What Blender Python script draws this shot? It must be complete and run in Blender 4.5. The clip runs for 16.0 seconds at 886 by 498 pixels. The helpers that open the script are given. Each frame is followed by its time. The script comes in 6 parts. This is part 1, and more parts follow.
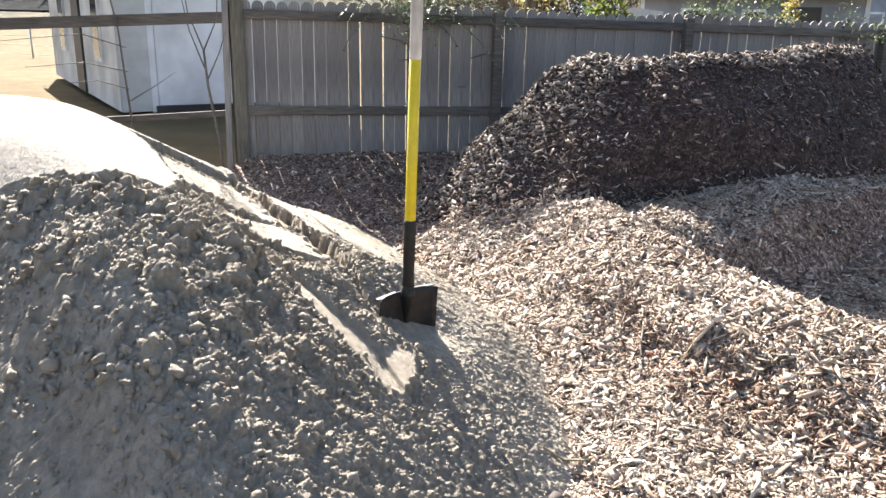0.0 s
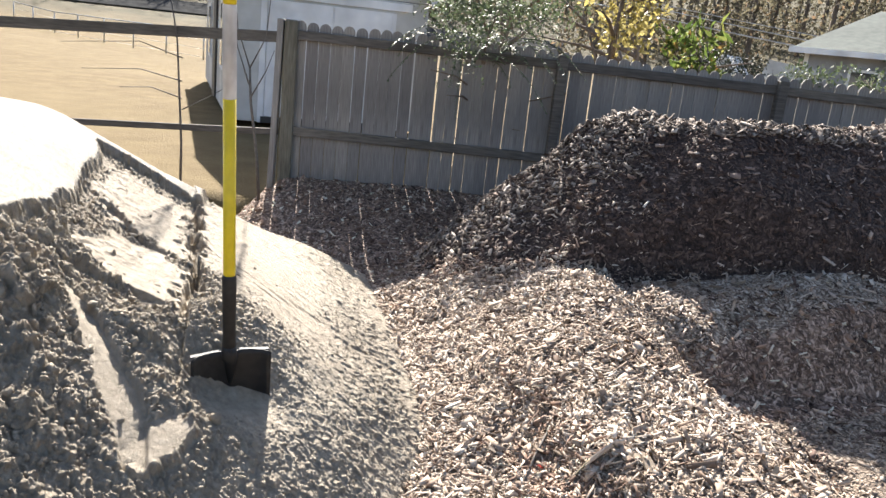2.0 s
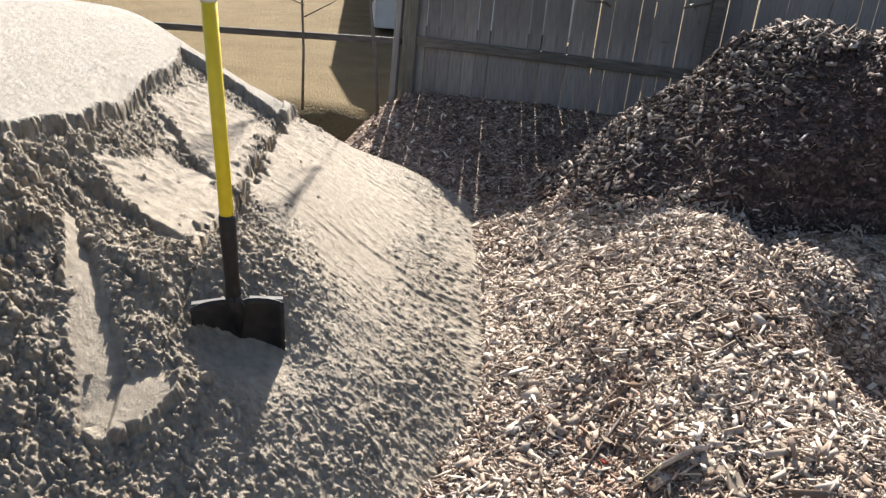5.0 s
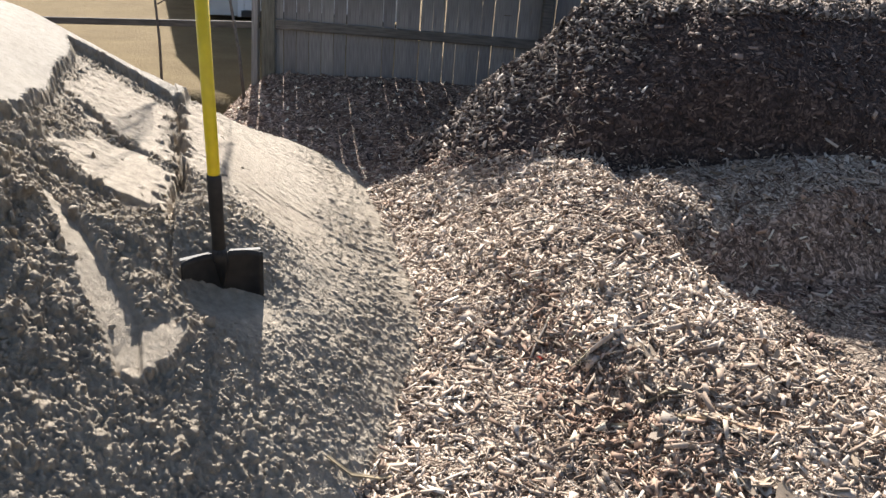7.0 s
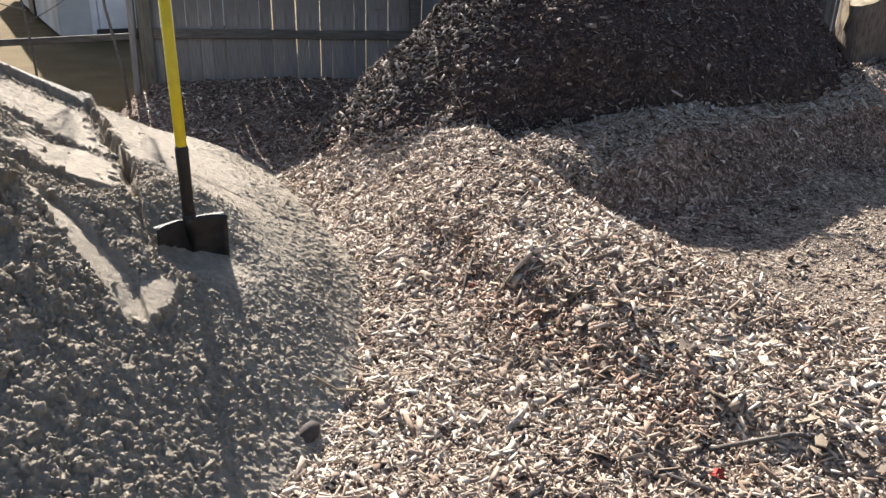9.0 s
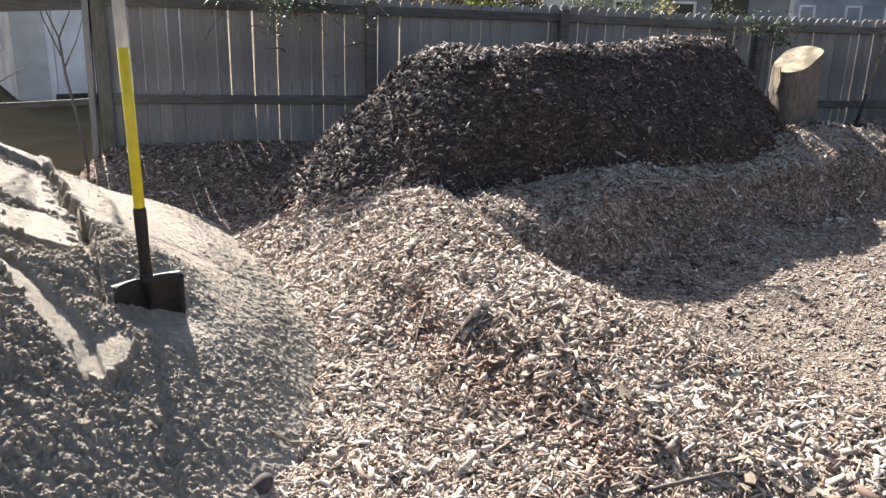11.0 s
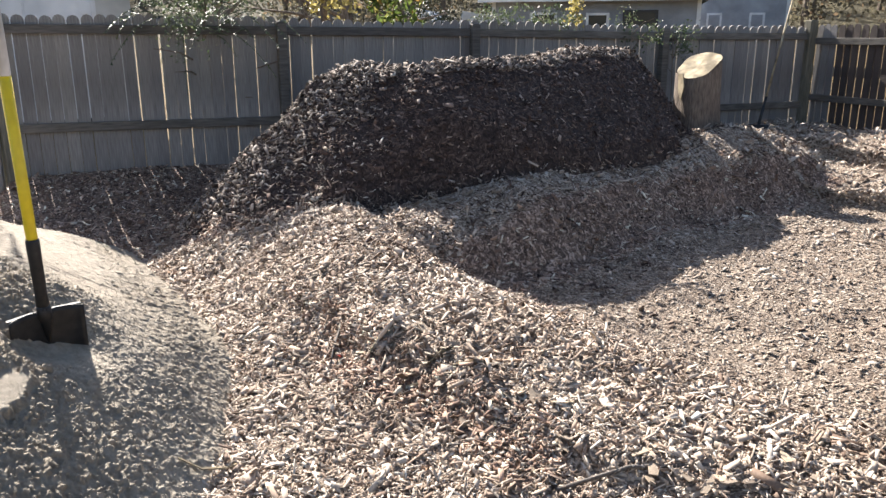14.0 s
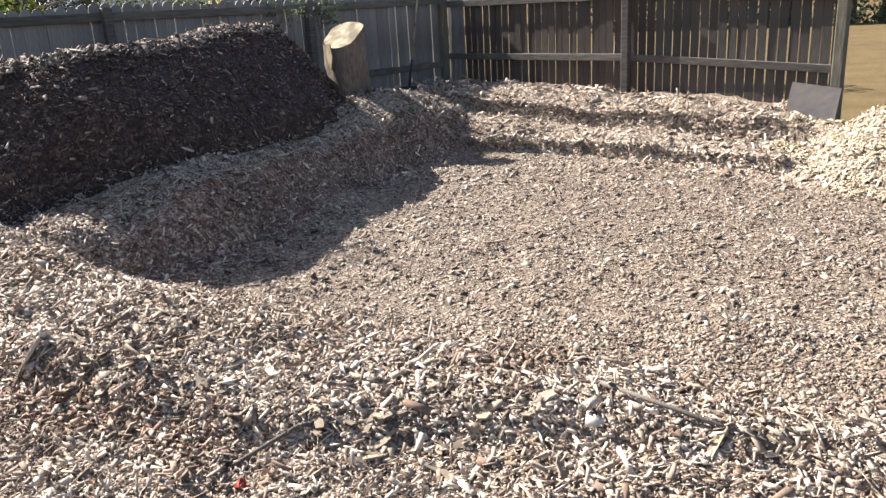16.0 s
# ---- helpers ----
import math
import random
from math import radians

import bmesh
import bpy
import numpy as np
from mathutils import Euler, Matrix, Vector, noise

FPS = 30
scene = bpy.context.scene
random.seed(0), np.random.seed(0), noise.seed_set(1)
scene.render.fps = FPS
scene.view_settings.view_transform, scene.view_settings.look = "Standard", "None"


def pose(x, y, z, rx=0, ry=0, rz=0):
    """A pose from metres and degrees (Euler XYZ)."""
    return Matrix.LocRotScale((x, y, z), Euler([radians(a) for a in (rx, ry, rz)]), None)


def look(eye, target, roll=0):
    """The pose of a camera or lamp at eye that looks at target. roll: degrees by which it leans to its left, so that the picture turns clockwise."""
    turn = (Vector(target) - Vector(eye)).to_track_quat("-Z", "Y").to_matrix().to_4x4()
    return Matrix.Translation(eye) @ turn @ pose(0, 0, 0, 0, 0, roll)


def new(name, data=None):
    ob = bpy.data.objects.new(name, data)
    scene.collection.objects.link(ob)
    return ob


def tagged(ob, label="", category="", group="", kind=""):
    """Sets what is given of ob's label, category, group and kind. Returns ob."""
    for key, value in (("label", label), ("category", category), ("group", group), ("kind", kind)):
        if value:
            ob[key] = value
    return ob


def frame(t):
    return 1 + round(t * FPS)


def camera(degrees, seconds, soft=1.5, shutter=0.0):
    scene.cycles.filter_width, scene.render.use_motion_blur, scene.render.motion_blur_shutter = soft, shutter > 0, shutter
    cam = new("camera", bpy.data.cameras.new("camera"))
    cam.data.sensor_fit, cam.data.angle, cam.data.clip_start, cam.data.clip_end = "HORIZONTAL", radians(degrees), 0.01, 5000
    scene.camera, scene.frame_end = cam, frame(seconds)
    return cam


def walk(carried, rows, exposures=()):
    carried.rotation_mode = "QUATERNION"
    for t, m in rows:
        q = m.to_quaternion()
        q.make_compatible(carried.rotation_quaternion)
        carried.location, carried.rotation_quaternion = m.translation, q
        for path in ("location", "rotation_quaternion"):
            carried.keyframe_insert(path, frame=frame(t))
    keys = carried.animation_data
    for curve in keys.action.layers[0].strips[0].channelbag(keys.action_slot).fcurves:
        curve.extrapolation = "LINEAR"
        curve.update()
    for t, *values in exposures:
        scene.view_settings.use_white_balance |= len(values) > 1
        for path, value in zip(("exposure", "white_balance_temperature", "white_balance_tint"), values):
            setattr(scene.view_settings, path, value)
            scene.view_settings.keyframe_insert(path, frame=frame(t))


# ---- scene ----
cam = camera(59.3, 16.0, soft=1.5)
PATH = [
    (0, (0.553, -0.153, 1.684), (-0.843, 1.168, 1.131), 1.1),
    (0.5, (0.762, 0.086, 1.73), (-0.731, 1.319, 1.23), 3.5),
    (1, (0.779, 0.399, 1.711), (-0.81, 1.514, 1.232), 3.3),
    (1.5, (0.772, 0.671, 1.773), (-0.805, 1.807, 1.302), 3.6),
    (2, (0.875, 0.941, 1.791), (-0.764, 1.969, 1.287), 6.1),
    (2.5, (0.781, 1.1, 1.79), (-0.88, 2.072, 1.249), 4.6),
    (3, (0.587, 1.228, 1.795), (-1.07, 2.174, 1.196), 5.6),
    (3.5, (0.542, 1.353, 1.791), (-1.151, 2.167, 1.105), 7.9),
    (4, (0.555, 1.513, 1.796), (-1.185, 2.162, 1.052), 6.2),
    (4.2, (0.562, 1.541, 1.795), (-1.196, 2.127, 1.042), 4.6),
    (6.3, (0.603, 1.323, 1.755), (-1.036, 2.175, 0.988), 3.0),
    (6.5, (0.641, 1.212, 1.765), (-0.966, 2.119, 0.994), 1.7),
    (7, (0.804, 0.987, 1.753), (-0.745, 2.003, 0.999), 4.7),
    (7.5, (0.948, 0.81, 1.711), (-0.584, 1.842, 0.943), 3.9),
    (8, (0.85, 0.618, 1.68), (-0.573, 1.742, 0.836), 2.0),
    (8.5, (0.856, 0.514, 1.673), (-0.489, 1.737, 0.839), 3.3),
    (9, (1.056, 0.482, 1.674), (-0.299, 1.763, 0.951), 1.4),
    (9.2, (1.125, 0.469, 1.684), (-0.204, 1.787, 0.98), 1.0),
    (11.3, (1.187, 0.423, 1.702), (-0.146, 1.806, 1.144), 1.7),
    (11.5, (1.183, 0.425, 1.702), (-0.165, 1.796, 1.151), 1.8),
    (12, (1.194, 0.444, 1.702), (-0.165, 1.809, 1.163), 1.0),
    (12.5, (1.209, 0.447, 1.695), (-0.155, 1.808, 1.16), 0.8),
    (13, (1.223, 0.454, 1.701), (-0.131, 1.823, 1.16), 1.0),
    (13.5, (1.244, 0.457, 1.699), (-0.085, 1.852, 1.162), 0.9),
    (14, (1.292, 0.476, 1.705), (0.083, 1.977, 1.17), -0.1),
    (14.5, (1.362, 0.517, 1.701), (0.351, 2.157, 1.168), -2.2),
    (15, (1.421, 0.522, 1.703), (0.571, 2.248, 1.155), -3.0),
    (15.5, (1.474, 0.514, 1.721), (0.77, 2.293, 1.139), -2.4),
    (16, (1.543, 0.499, 1.716), (1.001, 2.323, 1.098), -3.5),
]
walk(cam, [(t, look(eye, target, roll)) for t, eye, target, roll in PATH],
     exposures=[(0.0, 2.40, 6550, 10), (1.5, 2.17, 6550, 10), (3.0, 1.98, 6550, 10), (4.2, 1.75, 6550, 10), (6.5, 1.63, 6550, 11), (9.0, 1.63, 6550, 11), (11.5, 1.95, 6480, 11), (14.0, 1.92, 6500, 11), (16.0, 1.82, 6530, 11)])

# ---- daylight ----
SUN_HIGH = radians(35.6)
SUN_WAY = Vector((-0.933 * math.cos(SUN_HIGH), 0.360 * math.cos(SUN_HIGH), math.sin(SUN_HIGH))).normalized()
world = bpy.data.worlds.new("sky")
scene.world = world
world.use_nodes = True
wt = world.node_tree
sky = wt.nodes.new("ShaderNodeTexSky")
sky.sky_type, sky.sun_disc = "NISHITA", False
sky.sun_elevation, sky.sun_rotation = SUN_HIGH, math.atan2(SUN_WAY.x, SUN_WAY.y)
sky.air_density, sky.dust_density, sky.ozone_density = 1.0, 1.8, 1.0
wt.links.new(sky.outputs[0], wt.nodes["Background"].inputs[0])
wt.nodes["Background"].inputs[1].default_value = 0.064
sun = new("sun", bpy.data.lights.new("sun", "SUN"))
sun.data.energy, sun.data.angle, sun.data.color = 5.0, radians(0.53), (1.0, 0.95, 0.87)
sun.matrix_basis = look((0, 0, 20), Vector((0, 0, 20)) - SUN_WAY)

# ---- materials ----


def material(name, rough=0.8, metal=0.0, spec=0.4):
    m = bpy.data.materials.new(name)
    m.use_nodes = True
    b = m.node_tree.nodes["Principled BSDF"]
    b.inputs["Roughness"].default_value, b.inputs["Metallic"].default_value = rough, metal
    b.inputs["Specular IOR Level"].default_value = spec
    return m, m.node_tree, b


def node(nt, kind, **values):
    n = nt.nodes.new(kind)
    for key, value in values.items():
        n.inputs[key].default_value = value
    return n


def ramp(nt, fac, stops):
    r = nt.nodes.new("ShaderNodeValToRGB")
    while len(r.color_ramp.elements) < len(stops):
        r.color_ramp.elements.new(0.5)
    for e, (p, c) in zip(r.color_ramp.elements, stops):
        e.position, e.color = p, (*c, 1)
    nt.links.new(fac, r.inputs[0])
    return r.outputs[0]


def mix(nt, fac, a, b, mode="MIX"):
    n = nt.nodes.new("ShaderNodeMix")
    n.data_type, n.blend_type = "RGBA", mode
    for sock, value in ((n.inputs[0], fac), (n.inputs[6], a), (n.inputs[7], b)):
        if isinstance(value, (int, float)):
            sock.default_value = value
        elif isinstance(value, tuple):
            sock.default_value = (*value, 1)
        else:
            nt.links.new(value, sock)
    return n.outputs[2]


def noise_of(nt, scale, detail=4.0, stretch=None, coords="Object"):
    tc = nt.nodes.new("ShaderNodeTexCoord")
    n = node(nt, "ShaderNodeTexNoise", Scale=scale, Detail=detail)
    if stretch:
        mp = nt.nodes.new("ShaderNodeMapping")
        mp.inputs["Scale"].default_value = stretch
        nt.links.new(tc.outputs[coords], mp.inputs[0])
        nt.links.new(mp.outputs[0], n.inputs["Vector"])
    else:
        nt.links.new(tc.outputs[coords], n.inputs["Vector"])
    return n.outputs["Fac"]


def bump(nt, b, height, strength, distance):
    n = node(nt, "ShaderNodeBump", Strength=strength, Distance=distance)
    nt.links.new(height, n.inputs["Height"])
    nt.links.new(n.outputs[0], b.inputs["Normal"])


def grained(name, dark, light, scale, rough=0.8, stretch=None, relief=0.3, depth=0.003, spec=0.3, by_object=0.0, blotch=1.3, metal=0.0, blotch_amount=0.35):
    """A surface with fine grain and large blotches; by_object varies it from piece to piece."""
    m, nt, b = material(name, rough, metal, spec)
    fine, big = noise_of(nt, scale, 6, stretch), noise_of(nt, blotch, 3)
    col = ramp(nt, fine, [(0.3, dark), (0.7, light)])
    shade = ramp(nt, big, [(0.35, (1 - blotch_amount,) * 3), (0.65, (1.0, 1.0, 1.0))])
    col = mix(nt, 1.0, col, shade, "MULTIPLY")
    if by_object:
        info = nt.nodes.new("ShaderNodeObjectInfo")
        r = ramp(nt, info.outputs["Random"], [(0.0, (1 - by_object, 1 - by_object, 1 - by_object * 0.9)), (1.0, (1.0, 1.0, 1.0))])
        col = mix(nt, 1.0, col, r, "MULTIPLY")
    nt.links.new(col, b.inputs["Base Color"])
    bump(nt, b, fine, relief, depth)
    return m


def per_island(name, stops, rough=0.75, spec=0.3, sheer=0.0, patches=0.0):
    """Loose pieces, each with a tint of its own."""
    m, nt, b = material(name, rough, 0, spec)
    geo = nt.nodes.new("ShaderNodeNewGeometry")
    col = ramp(nt, geo.outputs["Random Per Island"], stops)
    fine = noise_of(nt, 180.0, 3)
    col = mix(nt, 1.0, col, ramp(nt, fine, [(0.3, (0.72, 0.70, 0.68)), (0.7, (1.0, 1.0, 1.0))]), "MULTIPLY")
    if patches:
        stain = ramp(nt, noise_of(nt, 1.7, 5), [(0.36, (1 - patches, 1 - patches * 1.12, 1 - patches * 1.2)), (0.6, (1.0, 1.0, 1.0))])
        col = mix(nt, 1.0, col, stain, "MULTIPLY")
    nt.links.new(col, b.inputs["Base Color"])
    if sheer:
        tr = nt.nodes.new("ShaderNodeBsdfTranslucent")
        nt.links.new(col, tr.inputs[0])
        ms = node(nt, "ShaderNodeMixShader", Fac=sheer)
        nt.links.new(b.outputs[0], ms.inputs[1])
        nt.links.new(tr.outputs[0], ms.inputs[2])
        nt.links.new(ms.outputs[0], nt.nodes["Material Output"].inputs[0])
    return m


def sand_material(name, dark, light, rough):
    m, nt, b = material(name, rough, 0, 0.35)
    fine, mid, big = noise_of(nt, 420.0, 3), noise_of(nt, 30.0, 5), noise_of(nt, 1.4, 3)
    col = ramp(nt, mid, [(0.3, dark), (0.7, light)])
    col = mix(nt, 1.0, col, ramp(nt, fine, [(0.25, (0.70, 0.70, 0.70)), (0.6, (1.0, 1.0, 1.0))]), "MULTIPLY")
    col = mix(nt, 1.0, col, ramp(nt, big, [(0.35, (0.86, 0.84, 0.82)), (0.65, (1.0, 1.0, 1.0))]), "MULTIPLY")
    nt.links.new(col, b.inputs["Base Color"])
    mixed = nt.nodes.new("ShaderNodeMath")
    mixed.operation = "ADD"
    nt.links.new(fine, mixed.inputs[0])
    nt.links.new(noise_of(nt, 120.0, 4), mixed.inputs[1])
    bump(nt, b, mixed.outputs[0], 0.8, 0.006)
    return m


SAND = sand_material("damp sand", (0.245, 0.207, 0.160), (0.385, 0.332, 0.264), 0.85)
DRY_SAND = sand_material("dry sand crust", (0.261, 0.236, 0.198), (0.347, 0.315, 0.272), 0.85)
CHIPS = per_island("pale wood chips", [(0.0, (0.14, 0.095, 0.073)), (0.12, (0.28, 0.205, 0.157)), (0.32, (0.44, 0.352, 0.28)), (0.62, (0.57, 0.48, 0.395)), (0.87, (0.63, 0.555, 0.472)),
                                       (1.0, (0.69, 0.635, 0.565))], 0.8, 0.18, 0, 0.34)
CHIPS_BROWN = per_island("darker brown chips", [(0.0, (0.143, 0.088, 0.0642)), (0.4, (0.31, 0.209, 0.157)), (0.8, (0.57, 0.416, 0.32)), (1.0, (0.85, 0.807, 0.653))], 0.8, 0.2, 0, 0.2)
CHIPS_FLOOR = per_island("settled wood chips", [(0.0, (0.108, 0.0754, 0.0558)), (0.2, (0.238, 0.177, 0.136)), (0.5, (0.352, 0.283, 0.223)), (0.85, (0.431, 0.366, 0.302)), (1.0, (0.488, 0.443, 0.384))], 0.75, 0.22, 0, 0.2)
CHIPS_DARK = per_island("bark mulch", [(0.0, (0.053, 0.036, 0.0307)), (0.5, (0.104, 0.071, 0.0594)), (0.82, (0.17, 0.12, 0.101)), (0.92, (0.297, 0.223, 0.185)), (1.0, (0.488, 0.408, 0.35))], 0.85, 0.12)
# lighter copy of the mulch tints, sunlight on the crest put into colour
CHIPS_SUNLIT = per_island("bark chips in sunlit tone", [(0.0, (0.074, 0.0555, 0.0459)), (0.35, (0.155, 0.122, 0.102)), (0.75, (0.281, 0.233, 0.198)), (1.0, (0.444, 0.389, 0.337))], 0.8, 0.15)
CHIPS_PALE = per_island("fresh wood chips", [(0.0, (0.30, 0.23, 0.14)), (0.4, (0.54, 0.45, 0.305)), (1.0, (0.72, 0.66, 0.51))])


def litter_material(name, stops, scale):
    """Small overlapping flakes between the larger pieces."""
    m, nt, b = material(name, 0.8, 0, 0.3)
    tc = nt.nodes.new("ShaderNodeTexCoord")
    warp = node(nt, "ShaderNodeTexNoise", Scale=9.0, Detail=2.0)
    nt.links.new(tc.outputs["Object"], warp.inputs["Vector"])
    add = nt.nodes.new("ShaderNodeVectorMath")
    add.operation = "MULTIPLY_ADD"
    nt.links.new(warp.outputs["Color"], add.inputs[0])
    add.inputs[1].default_value = (0.25, 0.25, 0.25)
    nt.links.new(tc.outputs["Object"], add.inputs[2])
    cells = []
    for stretch in ((1.0, 0.35, 0.6), (0.35, 1.0, 0.6)):
        mp = nt.nodes.new("ShaderNodeMapping")
        mp.inputs["Scale"].default_value = stretch
        mp.inputs["Rotation"].default_value = (0.0, 0.0, 0.5)
        nt.links.new(add.outputs[0], mp.inputs[0])
        v = node(nt, "ShaderNodeTexVoronoi", Scale=scale)
        nt.links.new(mp.outputs[0], v.inputs["Vector"])
        cells.append(v)
    pick = ramp(nt, noise_of(nt, 30.0, 2), [(0.47, (0.0, 0.0, 0.0)), (0.53, (1.0, 1.0, 1.0))])
    cols = []
    for v in cells:
        sep = nt.nodes.new("ShaderNodeSeparateColor")
        nt.links.new(v.outputs["Color"], sep.inputs[0])
        cols.append(ramp(nt, sep.outputs[0], stops))
    col = mix(nt, pick, cols[0], cols[1])
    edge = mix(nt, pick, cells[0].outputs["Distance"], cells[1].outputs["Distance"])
    # darkens flake borders: the shade of the gaps is put into the colour
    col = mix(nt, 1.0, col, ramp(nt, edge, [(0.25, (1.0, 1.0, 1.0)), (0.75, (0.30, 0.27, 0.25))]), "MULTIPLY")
    nt.links.new(col, b.inputs["Base Color"])
    inv = nt.nodes.new("ShaderNodeMath")
    inv.operation = "MULTIPLY"
    inv.inputs[1].default_value = -1.0
    nt.links.new(edge, inv.inputs[0])
    bump(nt, b, inv.outputs[0], 1.0, 0.012)
    return m


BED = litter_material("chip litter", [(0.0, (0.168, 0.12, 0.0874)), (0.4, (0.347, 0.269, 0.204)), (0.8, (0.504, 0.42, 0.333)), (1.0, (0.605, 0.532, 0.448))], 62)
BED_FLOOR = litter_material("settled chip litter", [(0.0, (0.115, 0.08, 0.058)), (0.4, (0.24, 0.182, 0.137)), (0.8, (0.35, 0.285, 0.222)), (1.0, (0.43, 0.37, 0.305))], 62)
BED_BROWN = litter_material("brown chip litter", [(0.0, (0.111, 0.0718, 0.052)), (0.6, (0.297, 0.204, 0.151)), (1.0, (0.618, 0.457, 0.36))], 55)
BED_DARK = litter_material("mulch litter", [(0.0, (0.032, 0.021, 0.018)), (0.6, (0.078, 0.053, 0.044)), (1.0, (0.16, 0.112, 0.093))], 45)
FENCE_WOOD = grained("weathered fence boards", (0.213, 0.197, 0.18), (0.379, 0.354, 0.329), 9, 0.8, (14, 14, 0.7), 0.5, 0.003, 0.3, 0.28)
RED_WOOD = grained("newer brown fence boards", (0.0739, 0.0562, 0.0469), (0.144, 0.114, 0.0974), 9, 0.8, (14, 14, 0.7), 0.5, 0.003, 0.3, 0.4)
BROWN_GREY = grained("brown-grey fence boards", (0.0676, 0.0599, 0.053), (0.138, 0.123, 0.11), 9, 0.8, (14, 14, 0.7), 0.5, 0.003, 0.3, 0.4)
RAIL_WOOD = grained("weathered rail", (0.0933, 0.0838, 0.073), (0.197, 0.177, 0.154), 7, 0.85, (1.0, 1.0, 9), 0.5, 0.004, 0.3, 0.3)
POST_WOOD = grained("mossy post", (0.125, 0.115, 0.0875), (0.25, 0.231, 0.181), 8, 0.9, (9, 9, 0.8), 0.6, 0.005, 0.2, 0.3)
YELLOW = grained("yellow fibreglass", (0.72, 0.50, 0.008), (0.80, 0.58, 0.012), 40, 0.38, None, 0.05, 0.001, 0.5, 0, 6, 0, 0.12)
WHITE_BAND = grained("worn white label", (0.52, 0.47, 0.42), (0.78, 0.74, 0.70), 25, 0.6, (1, 1, 0.4), 0.1, 0.001, 0.3, 0, 9, 0, 0.25)
STEEL = grained("blackened steel", (0.0151, 0.0143, 0.0151), (0.0378, 0.0353, 0.0336), 30, 0.55, None, 0.25, 0.001, 0.4, 0, 8, 0.3, 0.4)
WORN_STEEL = grained("worn steel edge", (0.06, 0.058, 0.055), (0.14, 0.135, 0.13), 40, 0.7, None, 0.1, 0.001, 0.3, 0, 8, 0.0, 0.3)
def lawn_material():
    m, nt, b = material("dormant grass", 0.95, 0, 0.1)
    fine, mid, big = noise_of(nt, 40.0, 4), noise_of(nt, 2.2, 4), noise_of(nt, 0.16, 3)
    col = ramp(nt, mid, [(0.3, (0.122, 0.086, 0.042)), (0.7, (0.172, 0.126, 0.064))])
    col = mix(nt, 1.0, col, ramp(nt, fine, [(0.3, (0.70, 0.70, 0.66)), (0.7, (1.0, 1.0, 1.0))]), "MULTIPLY")
    col = mix(nt, ramp(nt, big, [(0.45, (0.0, 0.0, 0.0)), (0.7, (0.6, 0.6, 0.6))]), col, (0.145, 0.108, 0.056))
    geo = nt.nodes.new("ShaderNodeNewGeometry")
    far = nt.nodes.new("ShaderNodeVectorMath")
    far.operation = "LENGTH"
    nt.links.new(geo.outputs["Position"], far.inputs[0])
    rng_node = node(nt, "ShaderNodeMapRange", **{"From Min": 56.0, "From Max": 66.0})
    nt.links.new(far.outputs["Value"], rng_node.inputs["Value"])
    litter = ramp(nt, noise_of(nt, 0.5, 5), [(0.3, (0.05, 0.045, 0.03)), (0.7, (0.115, 0.098, 0.062))])
    col = mix(nt, rng_node.outputs[0], col, litter)
    nt.links.new(col, b.inputs["Base Color"])
    bump(nt, b, fine, 0.8, 0.03)
    return m


LAWN = lawn_material()
CREAM = grained("cream siding", (0.54, 0.54, 0.52), (0.64, 0.64, 0.62), 3, 0.6, None, 0.05, 0.001, 0.3, 0.06)
TRIM = grained("white trim", (0.742, 0.753, 0.784), (0.848, 0.85, 0.85), 4, 0.5, None, 0.05, 0.001, 0.4)
DARK_PAINT = grained("dark shutter paint", (0.022, 0.022, 0.024), (0.045, 0.045, 0.048), 6, 0.5, None, 0.05, 0.001, 0.4)
GREY_SIDING = grained("grey house siding", (0.276, 0.288, 0.318), (0.336, 0.348, 0.378), 2, 0.7, None, 0.05, 0.001, 0.3, 0.05)
BLIND = grained("drawn window blind", (0.30, 0.31, 0.34), (0.37, 0.38, 0.41), 8, 0.6, (1, 1, 9), 0.1, 0.002, 0.3)
BLUE_SIDING = grained("pale grey house siding", (0.337, 0.352, 0.383), (0.398, 0.413, 0.444), 2, 0.7, None, 0.05, 0.001, 0.3, 0.05)
ROOFING = grained("pale roof shingles", (0.0874, 0.0989, 0.0897), (0.131, 0.144, 0.131), 5, 0.9, None, 0.3, 0.01, 0.2, 0, 0.6, 0, 0.15)
DARK_ROOF = grained("dark roof shingles", (0.08, 0.08, 0.085), (0.14, 0.14, 0.145), 5, 0.9, None, 0.3, 0.01, 0.2)
BARK = grained("bark", (0.102, 0.078, 0.0624), (0.24, 0.192, 0.154), 12, 0.9, (6, 6, 1), 0.8, 0.012, 0.2)
TWIG = grained("twig bark", (0.10, 0.085, 0.075), (0.20, 0.175, 0.155), 40, 0.8, (3, 3, 1), 0.4, 0.002, 0.2)
CUT_WOOD = grained("sawn wood", (0.34, 0.265, 0.164), (0.462, 0.385, 0.264), 14, 0.8, None, 0.5, 0.006, 0.2, 0, 9, 0, 0.6)
CARD = grained("plywood sheet", (0.562, 0.459, 0.375), (0.694, 0.581, 0.488), 12, 0.8, (1, 6, 1), 0.15, 0.002, 0.3)
LEAF_GREEN = per_island("shrub leaves", [(0.0, (0.04, 0.062, 0.03)), (0.5, (0.085, 0.115, 0.055)), (1.0, (0.17, 0.20, 0.12))], 0.55, 0.4, 0.35)
LEAF_DARK = per_island("evergreen leaves", [(0.0, (0.018, 0.024, 0.018)), (0.6, (0.035, 0.045, 0.032)), (1.0, (0.07, 0.08, 0.055))], 0.6, 0.3, 0.1)
